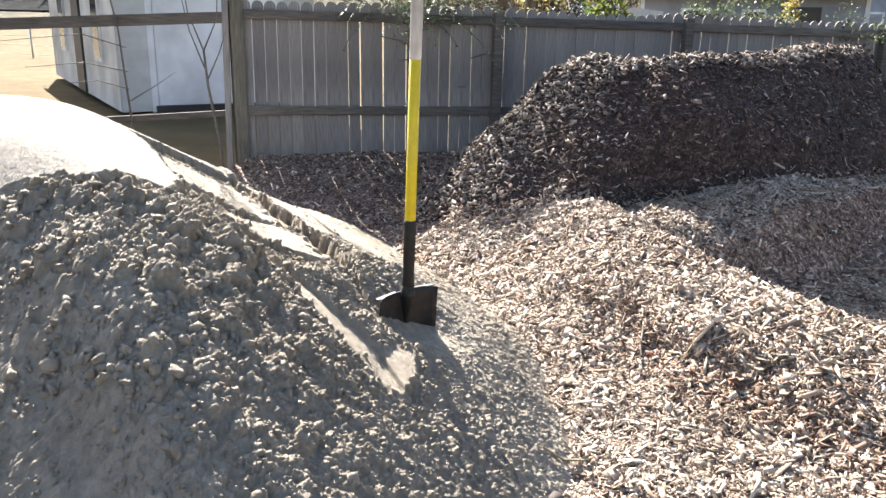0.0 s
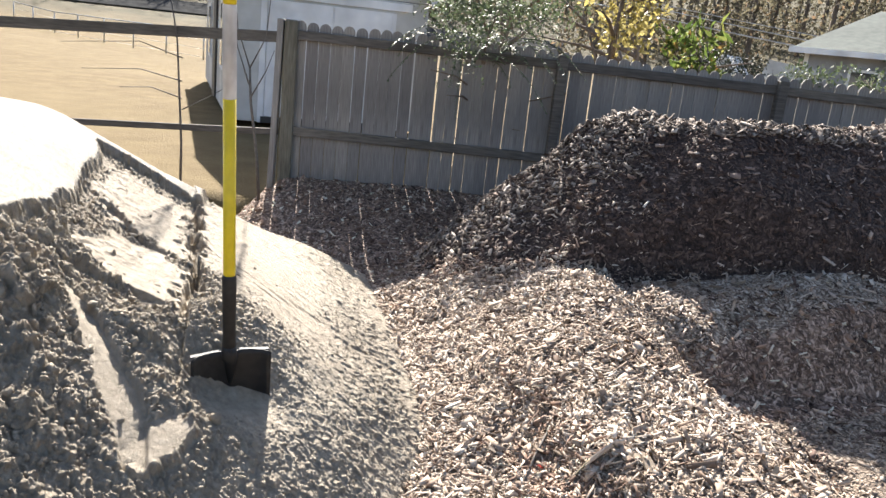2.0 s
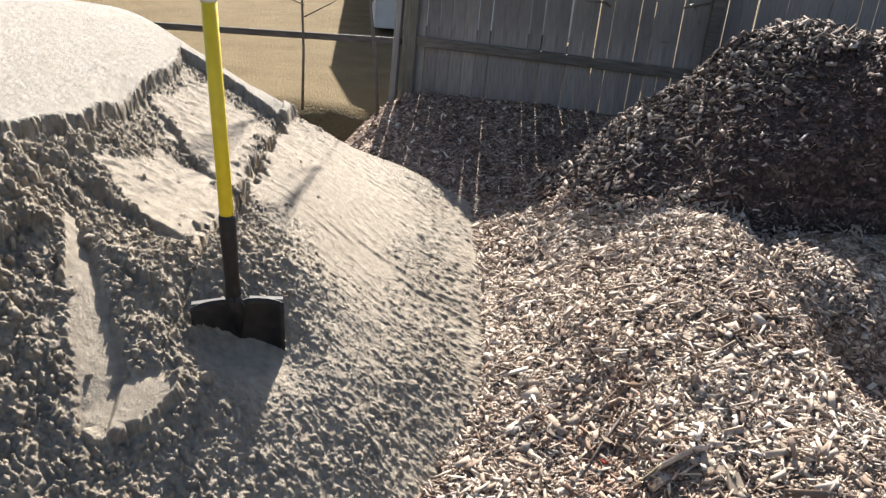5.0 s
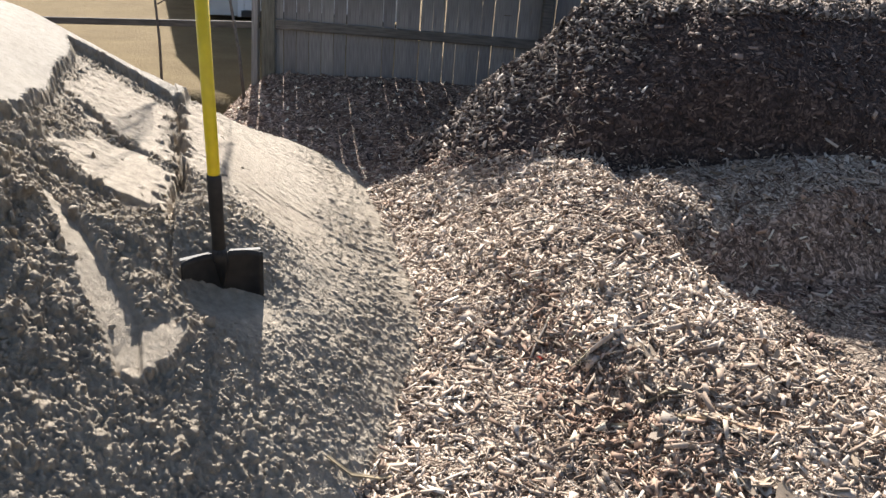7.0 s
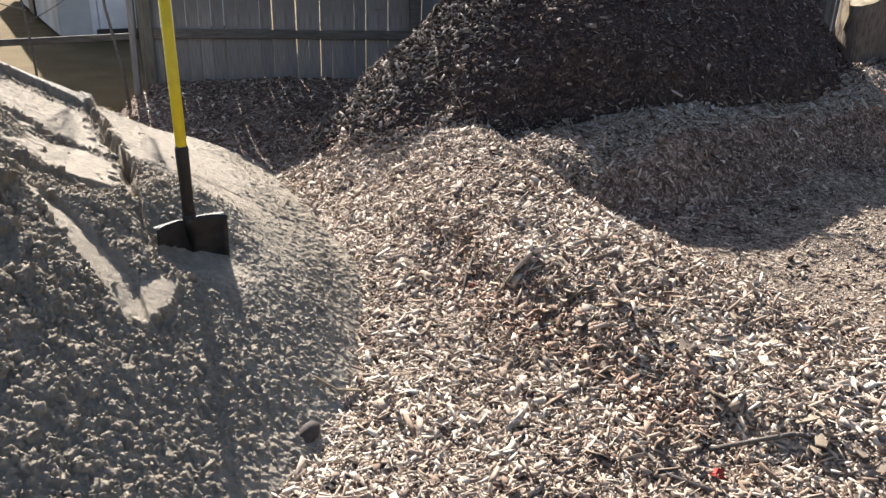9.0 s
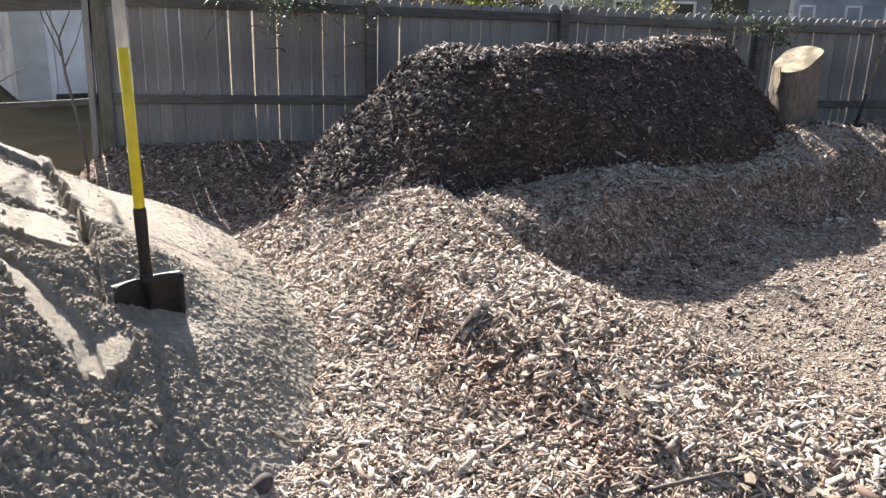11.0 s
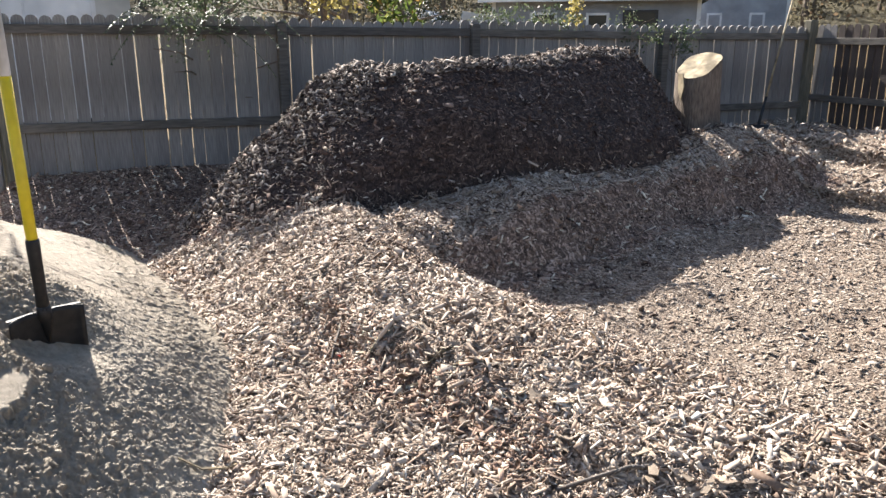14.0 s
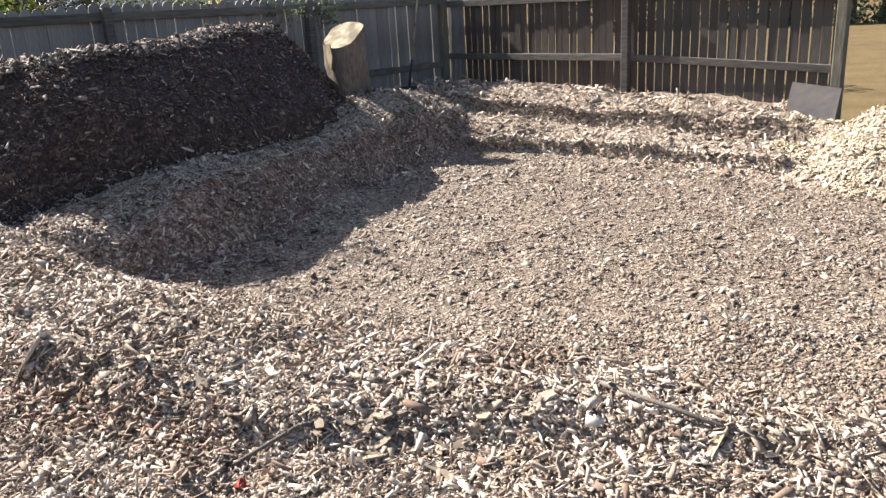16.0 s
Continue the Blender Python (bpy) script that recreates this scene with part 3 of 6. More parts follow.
def sand_height(x, y, fine=True):
    x, y = np.asarray(x, float), np.asarray(y, float)
    h = sand_base(x, y)
    # hollow dug in front of the spade
    h = h - np.clip(0.098 + 0.15 * (1.66 - y), 0.06, 0.13) * np.exp(-((x + 1.56) / 0.14) ** 2 - ((y - 1.68) / 0.20) ** 4)
    h = h + 0.04 * np.exp(-((x + 1.85) / 0.16) ** 2 - ((y - 1.95) / 0.2) ** 2)
    s = past_scarp(x, y)
    wob = 0.10 * fbm(x, y, 7.0, 3, 41)
    chunk = 0.03 * (np.abs(fbm(x, y, 14.0, 2, 46)) * 2 - 0.4)
    h = h - (0.058 - 0.042 * step(1.12, 0.95, y)) * step(-0.006, 0.016, s + wob * 0.25 + chunk * 0.8) * step(0.75, 0.25, s) + 0.02 * step(0.0, -0.4, s)
    for line in LEDGES:
        d, w, sd = near_line(x, y, line)
        low = -sd + 0.3 * wob
        h = h - w * step(-0.006, 0.016, low) * step(0.40, 0.06, low) * step(0.42, 0.25, d)
    d, w, sc = near_line(x, y, CRACK)
    near_crack = step(0.6, 0.12, d) * np.minimum(1, w * 14)
    blocks, _, tint = cells(x, y, 17.0, 45)
    jag = sc + 0.05 * fbm(x, y, 8.0, 2, 44) + 0.035 * (tint - 0.5)
    h = h - w * 0.65 * step(0.034, 0.014, np.abs(jag + 0.010)) * near_crack + 0.045 * step(-0.006, 0.010, jag) * near_crack
    h = h + 0.035 * (tint - 0.4) * step(0.10, 0.03, np.abs(jag + 0.03)) * step(0.42, 0.30, blocks) * near_crack
    cut = 0.0
    for line, depth, level, tilt in ((STRIPE, 0.018, 0.7, 0.3), (HOOK, 0.022, -0.45, 0.75)):
        d, w, sd = near_line(x, y, line)
        cut = cut + depth * step(1.3, 0.95, (d + 0.12 * wob) / (w + 1e-6)) * (level + tilt * np.clip(sd / (w + 1e-6), -1, 1))
    h = h - cut
    if fine:
        rough = 1 - sand_smooth(x, y)
        h = h + clods(x, y, h) + 0.0025 * fbm(x, y, 60.0, 2, 53)
        streak = step(0.5, 0.1, s) * step(-0.02, 0.03, s) * (1 - 0.6 * rough) * step(1.0, 1.2, y)
        h = h + streak * 0.03 * (np.abs(fbm(x * 0.35 - y * 0.6, x * 1.2 + y * 0.5, 16.0, 3, 62)) - 0.2)
        # small slips across the far flank: each lip stands over the next
        run = -0.84 * x + 0.54 * y + 0.12 * fbm(x, y, 2.2, 2, 55) + 0.012 * fbm(x, y, 22.0, 2, 56)
        patch = step(-0.25, 0.15, fbm(0.3 * x + 0.5 * y, -0.84 * x + 0.54 * y, 4.5, 2, 60))
        beyond = step(0.03, 0.08, sc)
        saw = run * 12.0 - np.floor(run * 12.0)
        h = h + beyond * step(-3.8, -3.3, x) * step(-1.5, -2.0, x - 0.4 * (y - 2)) * patch * (0.004 + 0.012 * np.abs(fbm(x, y, 5.0, 2, 68))) * (np.where(saw < 0.2, saw / 0.2, (1 - (saw - 0.2) / 0.8) ** 2) - 0.4)
        run2 = (-0.45 * x + 0.9 * y + 0.12 * fbm(x, y, 2.2, 2, 55) + 0.012 * fbm(x, y, 22.0, 2, 56)) * 20.0
        h = h + beyond * step(2.0, 2.3, y + 0.2 * (x + 2)) * step(-1.2, -1.7, x) * (0.35 + 0.65 * patch) * 0.0045 * (np.where(run2 % 1.0 < 0.25, (run2 % 1.0) / 0.25, (1 - (run2 % 1.0 - 0.25) / 0.75) ** 2) - 0.4)
    return h

# ---- building blocks ----


def world_of(ob):
    return world_of(ob.parent) @ ob.matrix_parent_inverse @ ob.matrix_basis if ob.parent else ob.matrix_basis


def hang(ob, parent):
    """Makes ob a part of parent without moving it."""
    ob.parent = parent
    ob.matrix_parent_inverse = world_of(parent).inverted()
    return ob


def base_of(name, place, label, category, group="", kind=""):
    ob = new(name)
    ob.empty_display_size = 0.1
    ob.matrix_basis = Matrix.Translation(place)
    return tagged(ob, label, category, group, kind)


def finish(name, bm, mat, smooth=False):
    me = bpy.data.meshes.new(name)
    bmesh.ops.recalc_face_normals(bm, faces=bm.faces[:])
    bm.to_mesh(me)
    bm.free()
    me.materials.append(mat)
    if smooth:
        me.shade_smooth()
    return me


def part(name, bm, mat, parent, label="", smooth=False):
    ob = hang(new(name, finish(name, bm, mat, smooth)), parent)
    return tagged(ob, label) if label else ob


def thing(name, bm, mat, label, category, smooth=False, group="", kind=""):
    return tagged(new(name, finish(name, bm, mat, smooth)), label, category, group, kind)


def add_box(bm, size, m=Matrix.Identity(4), bevel=0.0):
    r = bmesh.ops.create_cube(bm, size=1.0, matrix=m @ Matrix.Diagonal((*size, 1)))
    if bevel:
        edges = list({e for v in r["verts"] for e in v.link_edges})
        bmesh.ops.bevel(bm, geom=edges, offset=bevel, segments=1, affect="EDGES")
    return bm


def box(size, m=Matrix.Identity(4), bevel=0.0):
    return add_box(bmesh.new(), size, m, bevel)


def add_tube(bm, points, radii, sides=8, cap=True):
    rings = []
    for i, p in enumerate(points):
        p = Vector(p)
        a, b = Vector(points[max(i - 1, 0)]), Vector(points[min(i + 1, len(points) - 1)])
        way = (b - a).normalized()
        x = way.orthogonal().normalized() if i == 0 else (x - way * x.dot(way)).normalized()
        y = way.cross(x)
        rings.append([bm.verts.new(p + radii[i] * (math.cos(k) * x + math.sin(k) * y)) for k in (2 * math.pi * j / sides for j in range(sides))])
    for r, s in zip(rings, rings[1:]):
        for j in range(sides):
            bm.faces.new((r[j], r[(j + 1) % sides], s[(j + 1) % sides], s[j]))
    if cap:
        bm.faces.new(rings[0][::-1])
        bm.faces.new(rings[-1])
    return bm


def tube(points, radii, sides=8):
    return add_tube(bmesh.new(), points, radii, sides)


def slab(outline, thick, m=Matrix.Identity(4)):
    """A flat outline in x and z, thick along y."""
    bm = bmesh.new()
    a = [bm.verts.new(m @ Vector((x, -thick / 2, z))) for x, z in outline]
    b = [bm.verts.new(m @ Vector((x, thick / 2, z))) for x, z in outline]
    bm.faces.new(a)
    bm.faces.new(b[::-1])
    for i in range(len(a)):
        j = (i + 1) % len(a)
        bm.faces.new((a[j], a[i], b[i], b[j]))
    return bm


def big_mesh(name, verts, quads, mat, smooth=False):
    """A mesh from computed arrays of places and four-cornered faces."""
    me = bpy.data.meshes.new(name)
    verts, quads = np.asarray(verts, np.float32), np.asarray(quads, np.int32)
    me.vertices.add(len(verts))
    me.vertices.foreach_set("co", verts.ravel())
    me.loops.add(quads.size)
    me.loops.foreach_set("vertex_index", quads.ravel())
    me.polygons.add(len(quads))
    me.polygons.foreach_set("loop_start", np.arange(0, quads.size, 4, dtype=np.int32))
    me.polygons.foreach_set("loop_total", np.full(len(quads), 4, np.int32))
    me.update(calc_edges=True)
    me.materials.append(mat)
    if smooth:
        me.shade_smooth()
    return me


def grid_quads(nx, ny):
    i, j = np.meshgrid(np.arange(nx - 1), np.arange(ny - 1), indexing="ij")
    a = (i * ny + j).ravel()
    return np.stack([a, a + ny, a + ny + 1, a + 1], 1)


def used_only(verts, quads):
    keep, inv = np.unique(quads, return_inverse=True)
    return verts[keep], inv.reshape(quads.shape)


rng = np.random.default_rng(7)


def chip_cloud(x, y, height, length, spread, lift, lean=0.5, flat=(0.17, 0.46), thick=(0.04, 0.085)):
    """Loose slivers lying on a height field: eight corners each, open on the side they lie on."""
    n = len(x)
    e = 0.025
    z = height(x, y)
    nrm = np.stack([-(height(x + e, y) - z) / e, -(height(x, y + e) - z) / e, np.ones(n)], 1)
    nrm /= np.linalg.norm(nrm, axis=1, keepdims=True)
    nrm += rng.normal(0, lean, (n, 3))
    nrm /= np.linalg.norm(nrm, axis=1, keepdims=True)
    a = rng.uniform(0, 2 * np.pi, n)
    t = np.stack([np.cos(a), np.sin(a), np.zeros(n)], 1)
    t -= nrm * np.sum(t * nrm, 1, keepdims=True)
    t /= np.linalg.norm(t, axis=1, keepdims=True)
    b = np.cross(nrm, t)
    L = length * np.exp(np.clip(rng.normal(0, spread, n), -1.3, 1.1))
    W = L * rng.uniform(*flat, n)
    T = np.minimum(L * rng.uniform(*thick, n), 0.008)
    up = rng.uniform(0, lift, n) + 0.25 * L * np.abs(t[:, 2])
    c = np.stack([x, y, z + up], 1)
    taper0, taper1, bow = rng.uniform(0.35, 1, n), rng.uniform(0.35, 1, n), rng.normal(0, 0.10, n)
    out = np.empty((n, 8, 3))
    k = 0
    for sx, tp in ((-0.5, taper0), (0.5, taper1)):
        for sy in (-0.5, 0.5):
            for sz in (-0.5, 0.5):
                out[:, k] = c + t * (L * sx)[:, None] + b * (W * (sy * tp + bow * (1 if sx > 0 else -1)))[:, None] + nrm * (T * sz)[:, None]
                k += 1
    f = np.array([[0, 1, 3, 2], [4, 6, 7, 5], [0, 4, 5, 1], [2, 3, 7, 6], [1, 5, 7, 3]])
    return out.reshape(-1, 3), (np.arange(n)[:, None, None] * 8 + f).reshape(-1, 4)


def scatter_xy(n, x0, x1, y0, y1, keep):
    x, y = rng.uniform(x0, x1, n), rng.uniform(y0, y1, n)
    m = keep(x, y)
    return x[m], y[m]


def leaf_cloud(n, centre, radii, size, hollow=0.35, droop=0.2, wide=0.28):
    """Many small folded leaves in an uneven crown."""
    d = rng.normal(0, 1, (n, 3))
    d /= np.linalg.norm(d, axis=1, keepdims=True)
    lump = 1 + 0.35 * np.sin(d[:, 0] * 5 + centre[1]) * np.sin(d[:, 1] * 6 + centre[0]) + 0.25 * np.sin(d[:, 2] * 7 + d[:, 0] * 4)
    r = (hollow + (1 - hollow) * rng.uniform(0, 1, n) ** 0.6) * lump
    c = np.array(centre) + d * r[:, None] * np.array(radii)
    t = rng.normal(0, 1, (n, 3))
    t[:, 2] -= droop * 2
    t /= np.linalg.norm(t, axis=1, keepdims=True)
    b = np.cross(t, rng.normal(0, 1, (n, 3)))
    b /= np.linalg.norm(b, axis=1, keepdims=True)
    nn = np.cross(t, b)
    s = size * rng.uniform(0.6, 1.3, n)
    out = np.empty((n, 4, 3))
    for k, (p, q, w) in enumerate(((-0.5, 0, 0), (0.05, wide, 0.06), (0.5, 0, -0.08), (0.05, -wide, 0.06))):
        out[:, k] = c + t * (s * p)[:, None] + b * (s * q)[:, None] + nn * (s * w)[:, None]
    return out.reshape(-1, 3), np.arange(n * 4).reshape(-1, 4)


def joined(clouds):
    v, q, base = [], [], 0
    for a, b in clouds:
        v.append(a)
        q.append(b + base)
        base += len(a)
    return np.concatenate(v), np.concatenate(q)


# ---- ground ----


def lawn_height(x, y):
    u, v = to_uv(x, y)
    r = np.hypot(x, y)
    yard = step(-0.05, 0.5, v) * step(-1.8, -0.6, u) * step(9.05, 8.6, u) * step(8.0, 6.5, v) * step(-3.2, -2.2, y) * step(5.2, 4.2, x)
    h = 0.26 + 0.03 * fbm(x, y, 0.3, 3, 61) + 0.05 * np.maximum(r - 46, 0) + 0.09 * np.maximum(r - 60, 0) + 0.06 * np.maximum(r - 85, 0) - 0.19 * np.maximum(r - 140, 0)
    return h - 0.75 * yard


ax = np.concatenate([-np.geomspace(600, 8.2, 45), np.linspace(-8, 8, 70), np.geomspace(8.2, 600, 45)])
gx, gy = np.meshgrid(ax - 1.0, ax + 5.0, indexing="ij")
ground = new("ground", big_mesh("ground", np.stack([gx.ravel(), gy.ravel(), lawn_height(gx, gy).ravel()], 1), grid_quads(len(ax), len(ax)), LAWN, True))
tagged(ground, "tan dormant lawn running out past the fences", "lawn", kind="structure")

# ---- wood-chip yard ----


def brown_bed(x, y):
    """Darker brown chips between the sand and the mound, and in the face of the dug bank."""
    u, v = to_uv(x, y)
    by_fence = (v + 0.5 * fbm(x, y, 2.2, 3, 81) < np.interp(u, (-0.5, 1.0, 2.0, 2.6), (2.0, 2.15, 2.3, 1.9))) & (u > -0.5) & (u < 2.9)
    low = v - np.interp(u, LIP_U, LIP_V) + 0.12 * fbm(x, y, 2.0, 3, 82)
    return by_fence | ((u > 2.75) & (u < 7.3) & (low > 0.0) & (low < 0.45) & (near_line(x, y, BERM)[2] > 0.2))


def floor_mask(x, y):
    u, v = to_uv(x, y)
    _, _, side = near_line(x, y, BERM)
    return (side > 0.55) & (v > np.interp(u, LIP_U, LIP_V) + 0.45) & (u < 7.4)


xs, ys = np.arange(-7.4, 5.6, 0.045), np.arange(-3.4, 12.6, 0.045)
gx, gy = np.meshgrid(xs, ys, indexing="ij")
hz = chips_height(gx, gy)
low = chips_height(gx, gy, True, False)
quads = grid_quads(len(xs), len(ys))
verts = np.stack([gx.ravel(), gy.ravel(), low.ravel()], 1)
over = hz - low
mound_verts = np.stack([gx.ravel(), gy.ravel(), (hz - 0.12 * step(0.10, 0.0, over)).ravel()], 1)
# the faces of the two steps stand nearly upright
gu, gv = to_uv(gx, gy)
shift = np.zeros(gx.shape)
for e in step_edges(gx, gy, gv):
    d = gu - e
    shift = np.where((np.abs(d) < 0.06) & (gv > 1.2) & (gv < 6.2), np.sign(d) * np.interp(np.abs(d), (0, 0.05, 0.06), (0, 0.012, 0.06)) - d, shift)
verts[:, 0] += (shift * AX).ravel()
verts[:, 1] += (shift * AY).ravel()
is_mound = (over > 0.015).ravel()[quads].any(1) & (over < 3).ravel()[quads].all(1)
buried = (over > 0.25).ravel()[quads].all(1)
heap = (np.hypot(gx - HEAP_X, (gy - HEAP_Y) * 0.85) < 1.05).ravel()[quads].all(1)
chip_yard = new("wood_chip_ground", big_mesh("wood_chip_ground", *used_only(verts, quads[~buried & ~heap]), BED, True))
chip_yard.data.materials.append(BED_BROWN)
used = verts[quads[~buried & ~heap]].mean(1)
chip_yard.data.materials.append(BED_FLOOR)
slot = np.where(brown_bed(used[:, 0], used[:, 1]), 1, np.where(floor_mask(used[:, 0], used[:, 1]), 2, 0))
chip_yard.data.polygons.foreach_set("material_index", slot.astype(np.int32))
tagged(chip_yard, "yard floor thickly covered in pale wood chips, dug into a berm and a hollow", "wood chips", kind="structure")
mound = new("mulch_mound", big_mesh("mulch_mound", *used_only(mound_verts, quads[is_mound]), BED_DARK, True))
tagged(mound, "long mound of dark brown bark mulch beside the fence", "mulch mound")
pale = new("chip_heap", big_mesh("chip_heap", *used_only(verts, quads[heap]), BED, True))
tagged(pale, "low heap of fresh pale yellow wood chips", "chip heap")


def on_mound(x, y):
    return chips_height(x, y) - chips_height(x, y, True, False) > 0.06 + 0.08 * fbm(x, y, 4.0, 3, 77)


def mulch_spill(x, y):
    """The mound and the scattered bits round its foot."""
    return chips_height(x, y) - chips_height(x, y, True, False) > 0.06 + 0.08 * fbm(x, y, 4.0, 3, 77) - np.abs(rng.normal(0, 0.04, np.shape(x)))


def in_heap(x, y):
    return np.hypot(x - HEAP_X, (y - HEAP_Y) * 0.85) < 1.08 + 0.25 * fbm(x, y, 3.0, 2, 78)


def open_chips(x, y):
    u, v = to_uv(x, y)
    e1, e2 = step_edges(x, y, v)
    face = ((np.abs(u - e1) < 0.05) | (np.abs(u - e2) < 0.05)) & (v > 1.3) & (v < 5.6)
    return ~face & (v > 0.02) & (u > -0.3) & (u < 9.05) & ~on_mound(x, y) & ~in_heap(x, y) & (sand_height(x, y, False) < chips_height(x, y, False) + 0.01)


clouds, fclouds, bclouds = [], [], []
for n, (x0, x1, y0, y1), size in ((70000, (-2.4, 2.6, 1.0, 2.9), 0.0175), (54000, (-3.4, 3.0, 2.9, 4.3), 0.020), (8000, (-2.0, 2.6, 1.0, 3.7), 0.030),
                                  (21000, (-4.2, 4.0, 4.3, 7.0), 0.027), (24000, (-3.0, 4.4, 7.0, 12.0), 0.036), (24000, (-6.2, -2.2, 2.6, 6.0), 0.023), (4000, (-2.5, 4.2, -2.5, 1.0), 0.034)):
    x, y = scatter_xy(n, x0, x1, y0, y1, open_chips)
    m = floor_mask(x, y)
    in_brown = ~m & brown_bed(x + 0.08 * rng.normal(0, 1, len(x)), y)
    bclouds.append(chip_cloud(x[in_brown], y[in_brown], chips_height, size * 0.9, 0.5, 0.012, 0.5, (0.2, 0.65)))
    x1, y1 = x[~m & ~in_brown], y[~m & ~in_brown]
    k = len(x1) // 2
    clouds.append(chip_cloud(x1[:k], y1[:k], chips_height, size * 0.70, 0.65, 0.016, 0.6, (0.3, 0.85), (0.04, 0.11)))
    clouds.append(chip_cloud(x1[k:], y1[k:], chips_height, size * 1.15, 0.62, 0.022, 0.65, (0.12, 0.42), (0.03, 0.07)))
    fclouds.append(chip_cloud(x[m], y[m], chips_height, size * 0.72, 0.5, 0.006, 0.32, (0.25, 0.8)))
x, y = scatter_xy(9000, -1.8, 3.6, 3.9, 8.2, lambda x, y: open_chips(x, y) & floor_mask(x, y))
fclouds.append(chip_cloud(x, y, chips_height, 0.018, 0.5, 0.006, 0.32, (0.25, 0.8)))
face_chips = []
for k in (0, 1):
    n = 5200
    v = rng.uniform(1.3, 5.6, n)
    off = rng.uniform(-0.055, 0.055, n)
    x, y = to_xy(7.7 + 0 * v, v)
    for _ in range(3):
        e = step_edges(x, y, v)[k]
        x, y = to_xy(e + off, v)
    m = ~in_heap(x, y)
    cv, cq = chip_cloud(x[m], y[m], chips_height, 0.034, 0.45, 0.01, 0.55, (0.15, 0.5))
    pull = np.repeat(-off[m] * 0.75 - 0.004, 8)
    cv[:, 0] += pull * AX
    cv[:, 1] += pull * AY
    face_chips.append((cv, cq))
clouds.extend(face_chips)
n = 5200
k = rng.integers(1, 5, n)
f = rng.uniform(0, 1, n)
line = np.array([(p[0], p[1]) for p in CUT])
x, y = (line[k] + (line[k + 1] - line[k]) * f[:, None]).T
x, y = x + rng.normal(0, 0.06, n), y + rng.normal(-0.07, 0.075, n)
m = open_chips(x, y) & (fbm(x, y, 2.5, 3, 83) > -0.05)
bclouds.append(chip_cloud(x[m], y[m], chips_height, 0.020, 0.55, 0.024, 0.6, (0.14, 0.5)))
tagged(hang(new("loose_chips", big_mesh("loose_chips", *joined(clouds), CHIPS)), chip_yard), "tangle of loose pale and brown wood chips", kind="stuff")
tagged(hang(new("brown_chips", big_mesh("brown_chips", *joined(bclouds), CHIPS_BROWN)), chip_yard), "loose darker brown chips", kind="stuff")
tagged(hang(new("settled_chips", big_mesh("settled_chips", *joined(fclouds), CHIPS_FLOOR)), chip_yard), "fine settled chips on the hollow's floor", kind="stuff")
u, v = rng.uniform(1.1, 2.7, 2600), rng.uniform(1.5, 2.9, 2600)
x, y = to_xy(u, v)
x, y = x[v > 1.6 + 0.6 * (u - 1.5)], y[v > 1.6 + 0.6 * (u - 1.5)]
clouds = [chip_cloud(x, y, chips_height, 0.019, 0.6, 0.02, 0.6, (0.2, 0.6))]
tagged(hang(new("spilt_chip_litter", big_mesh("spilt_chip_litter", *joined(clouds), CHIPS)), mound), "pale chips spilt over the mulch", kind="stuff")
# paler bark on the crest and down the near end: its colour imitates sunlight
u, v = rng.uniform(1.2, 5.9, 60000), rng.uniform(0.4, 2.6, 60000)
d = near_line(u, v, CREST)[0]
top = d + 0.05 * fbm(u, v, 5.0, 2, 91) < 0.17
end = (u < 2.75) & (np.abs(v - 1.55) < 0.55 + 0.12 * fbm(u, v, 3.0, 2, 92))
k = (top & (u > 2.4)) | (end & (rng.uniform(0, 1, len(u)) < 0.42))
x, y = to_xy(u[k], v[k])
k = on_mound(x, y)
tagged(hang(new("sunlit_bark", big_mesh("sunlit_bark", *chip_cloud(x[k], y[k], chips_height, 0.034, 0.4, 0.02, 0.55, (0.25, 0.6)), CHIPS_SUNLIT)), mound), "bark pieces on the crest, coloured paler as if sunlit", kind="stuff")
x, y = scatter_xy(80000, -5.5, -0.8, 3.4, 10.0, mulch_spill)
tagged(hang(new("loose_mulch", big_mesh("loose_mulch", *chip_cloud(x, y, chips_height, 0.021, 0.5, 0.014, 0.5, (0.2, 0.65)), CHIPS_DARK)), mound), "loose dark bark shreds", kind="stuff")
x, y = scatter_xy(15000, 2.2, 4.9, 6.2, 9.1, in_heap)
tagged(hang(new("loose_chips", big_mesh("loose_chips", *chip_cloud(x, y, chips_height, 0.028, 0.4, 0.012, 0.5, (0.25, 0.7)), CHIPS_PALE)), pale), "fresh pale chips", kind="stuff")

# ---- sand heap ----
xs = np.concatenate([np.arange(-5.4, -4.1, 0.03), np.arange(-4.1, -2.7, 0.009), np.arange(-2.7, -1.9, 0.005), np.arange(-1.9, -0.4, 0.0034), np.arange(-0.4, 0.1, 0.01)])
ys = np.concatenate([np.arange(-1.3, -0.2, 0.025), np.arange(-0.2, 0.4, 0.0055), np.arange(0.4, 2.1, 0.0034), np.arange(2.1, 2.5, 0.006), np.arange(2.5, 3.3, 0.012)])
gx, gy = np.meshgrid(xs, ys, indexing="ij")
hs = sand_height(gx, gy)
quads = grid_quads(len(xs), len(ys))
quads = quads[(hs > chips_height(gx, gy, False) - 0.06).ravel()[quads].all(1)]
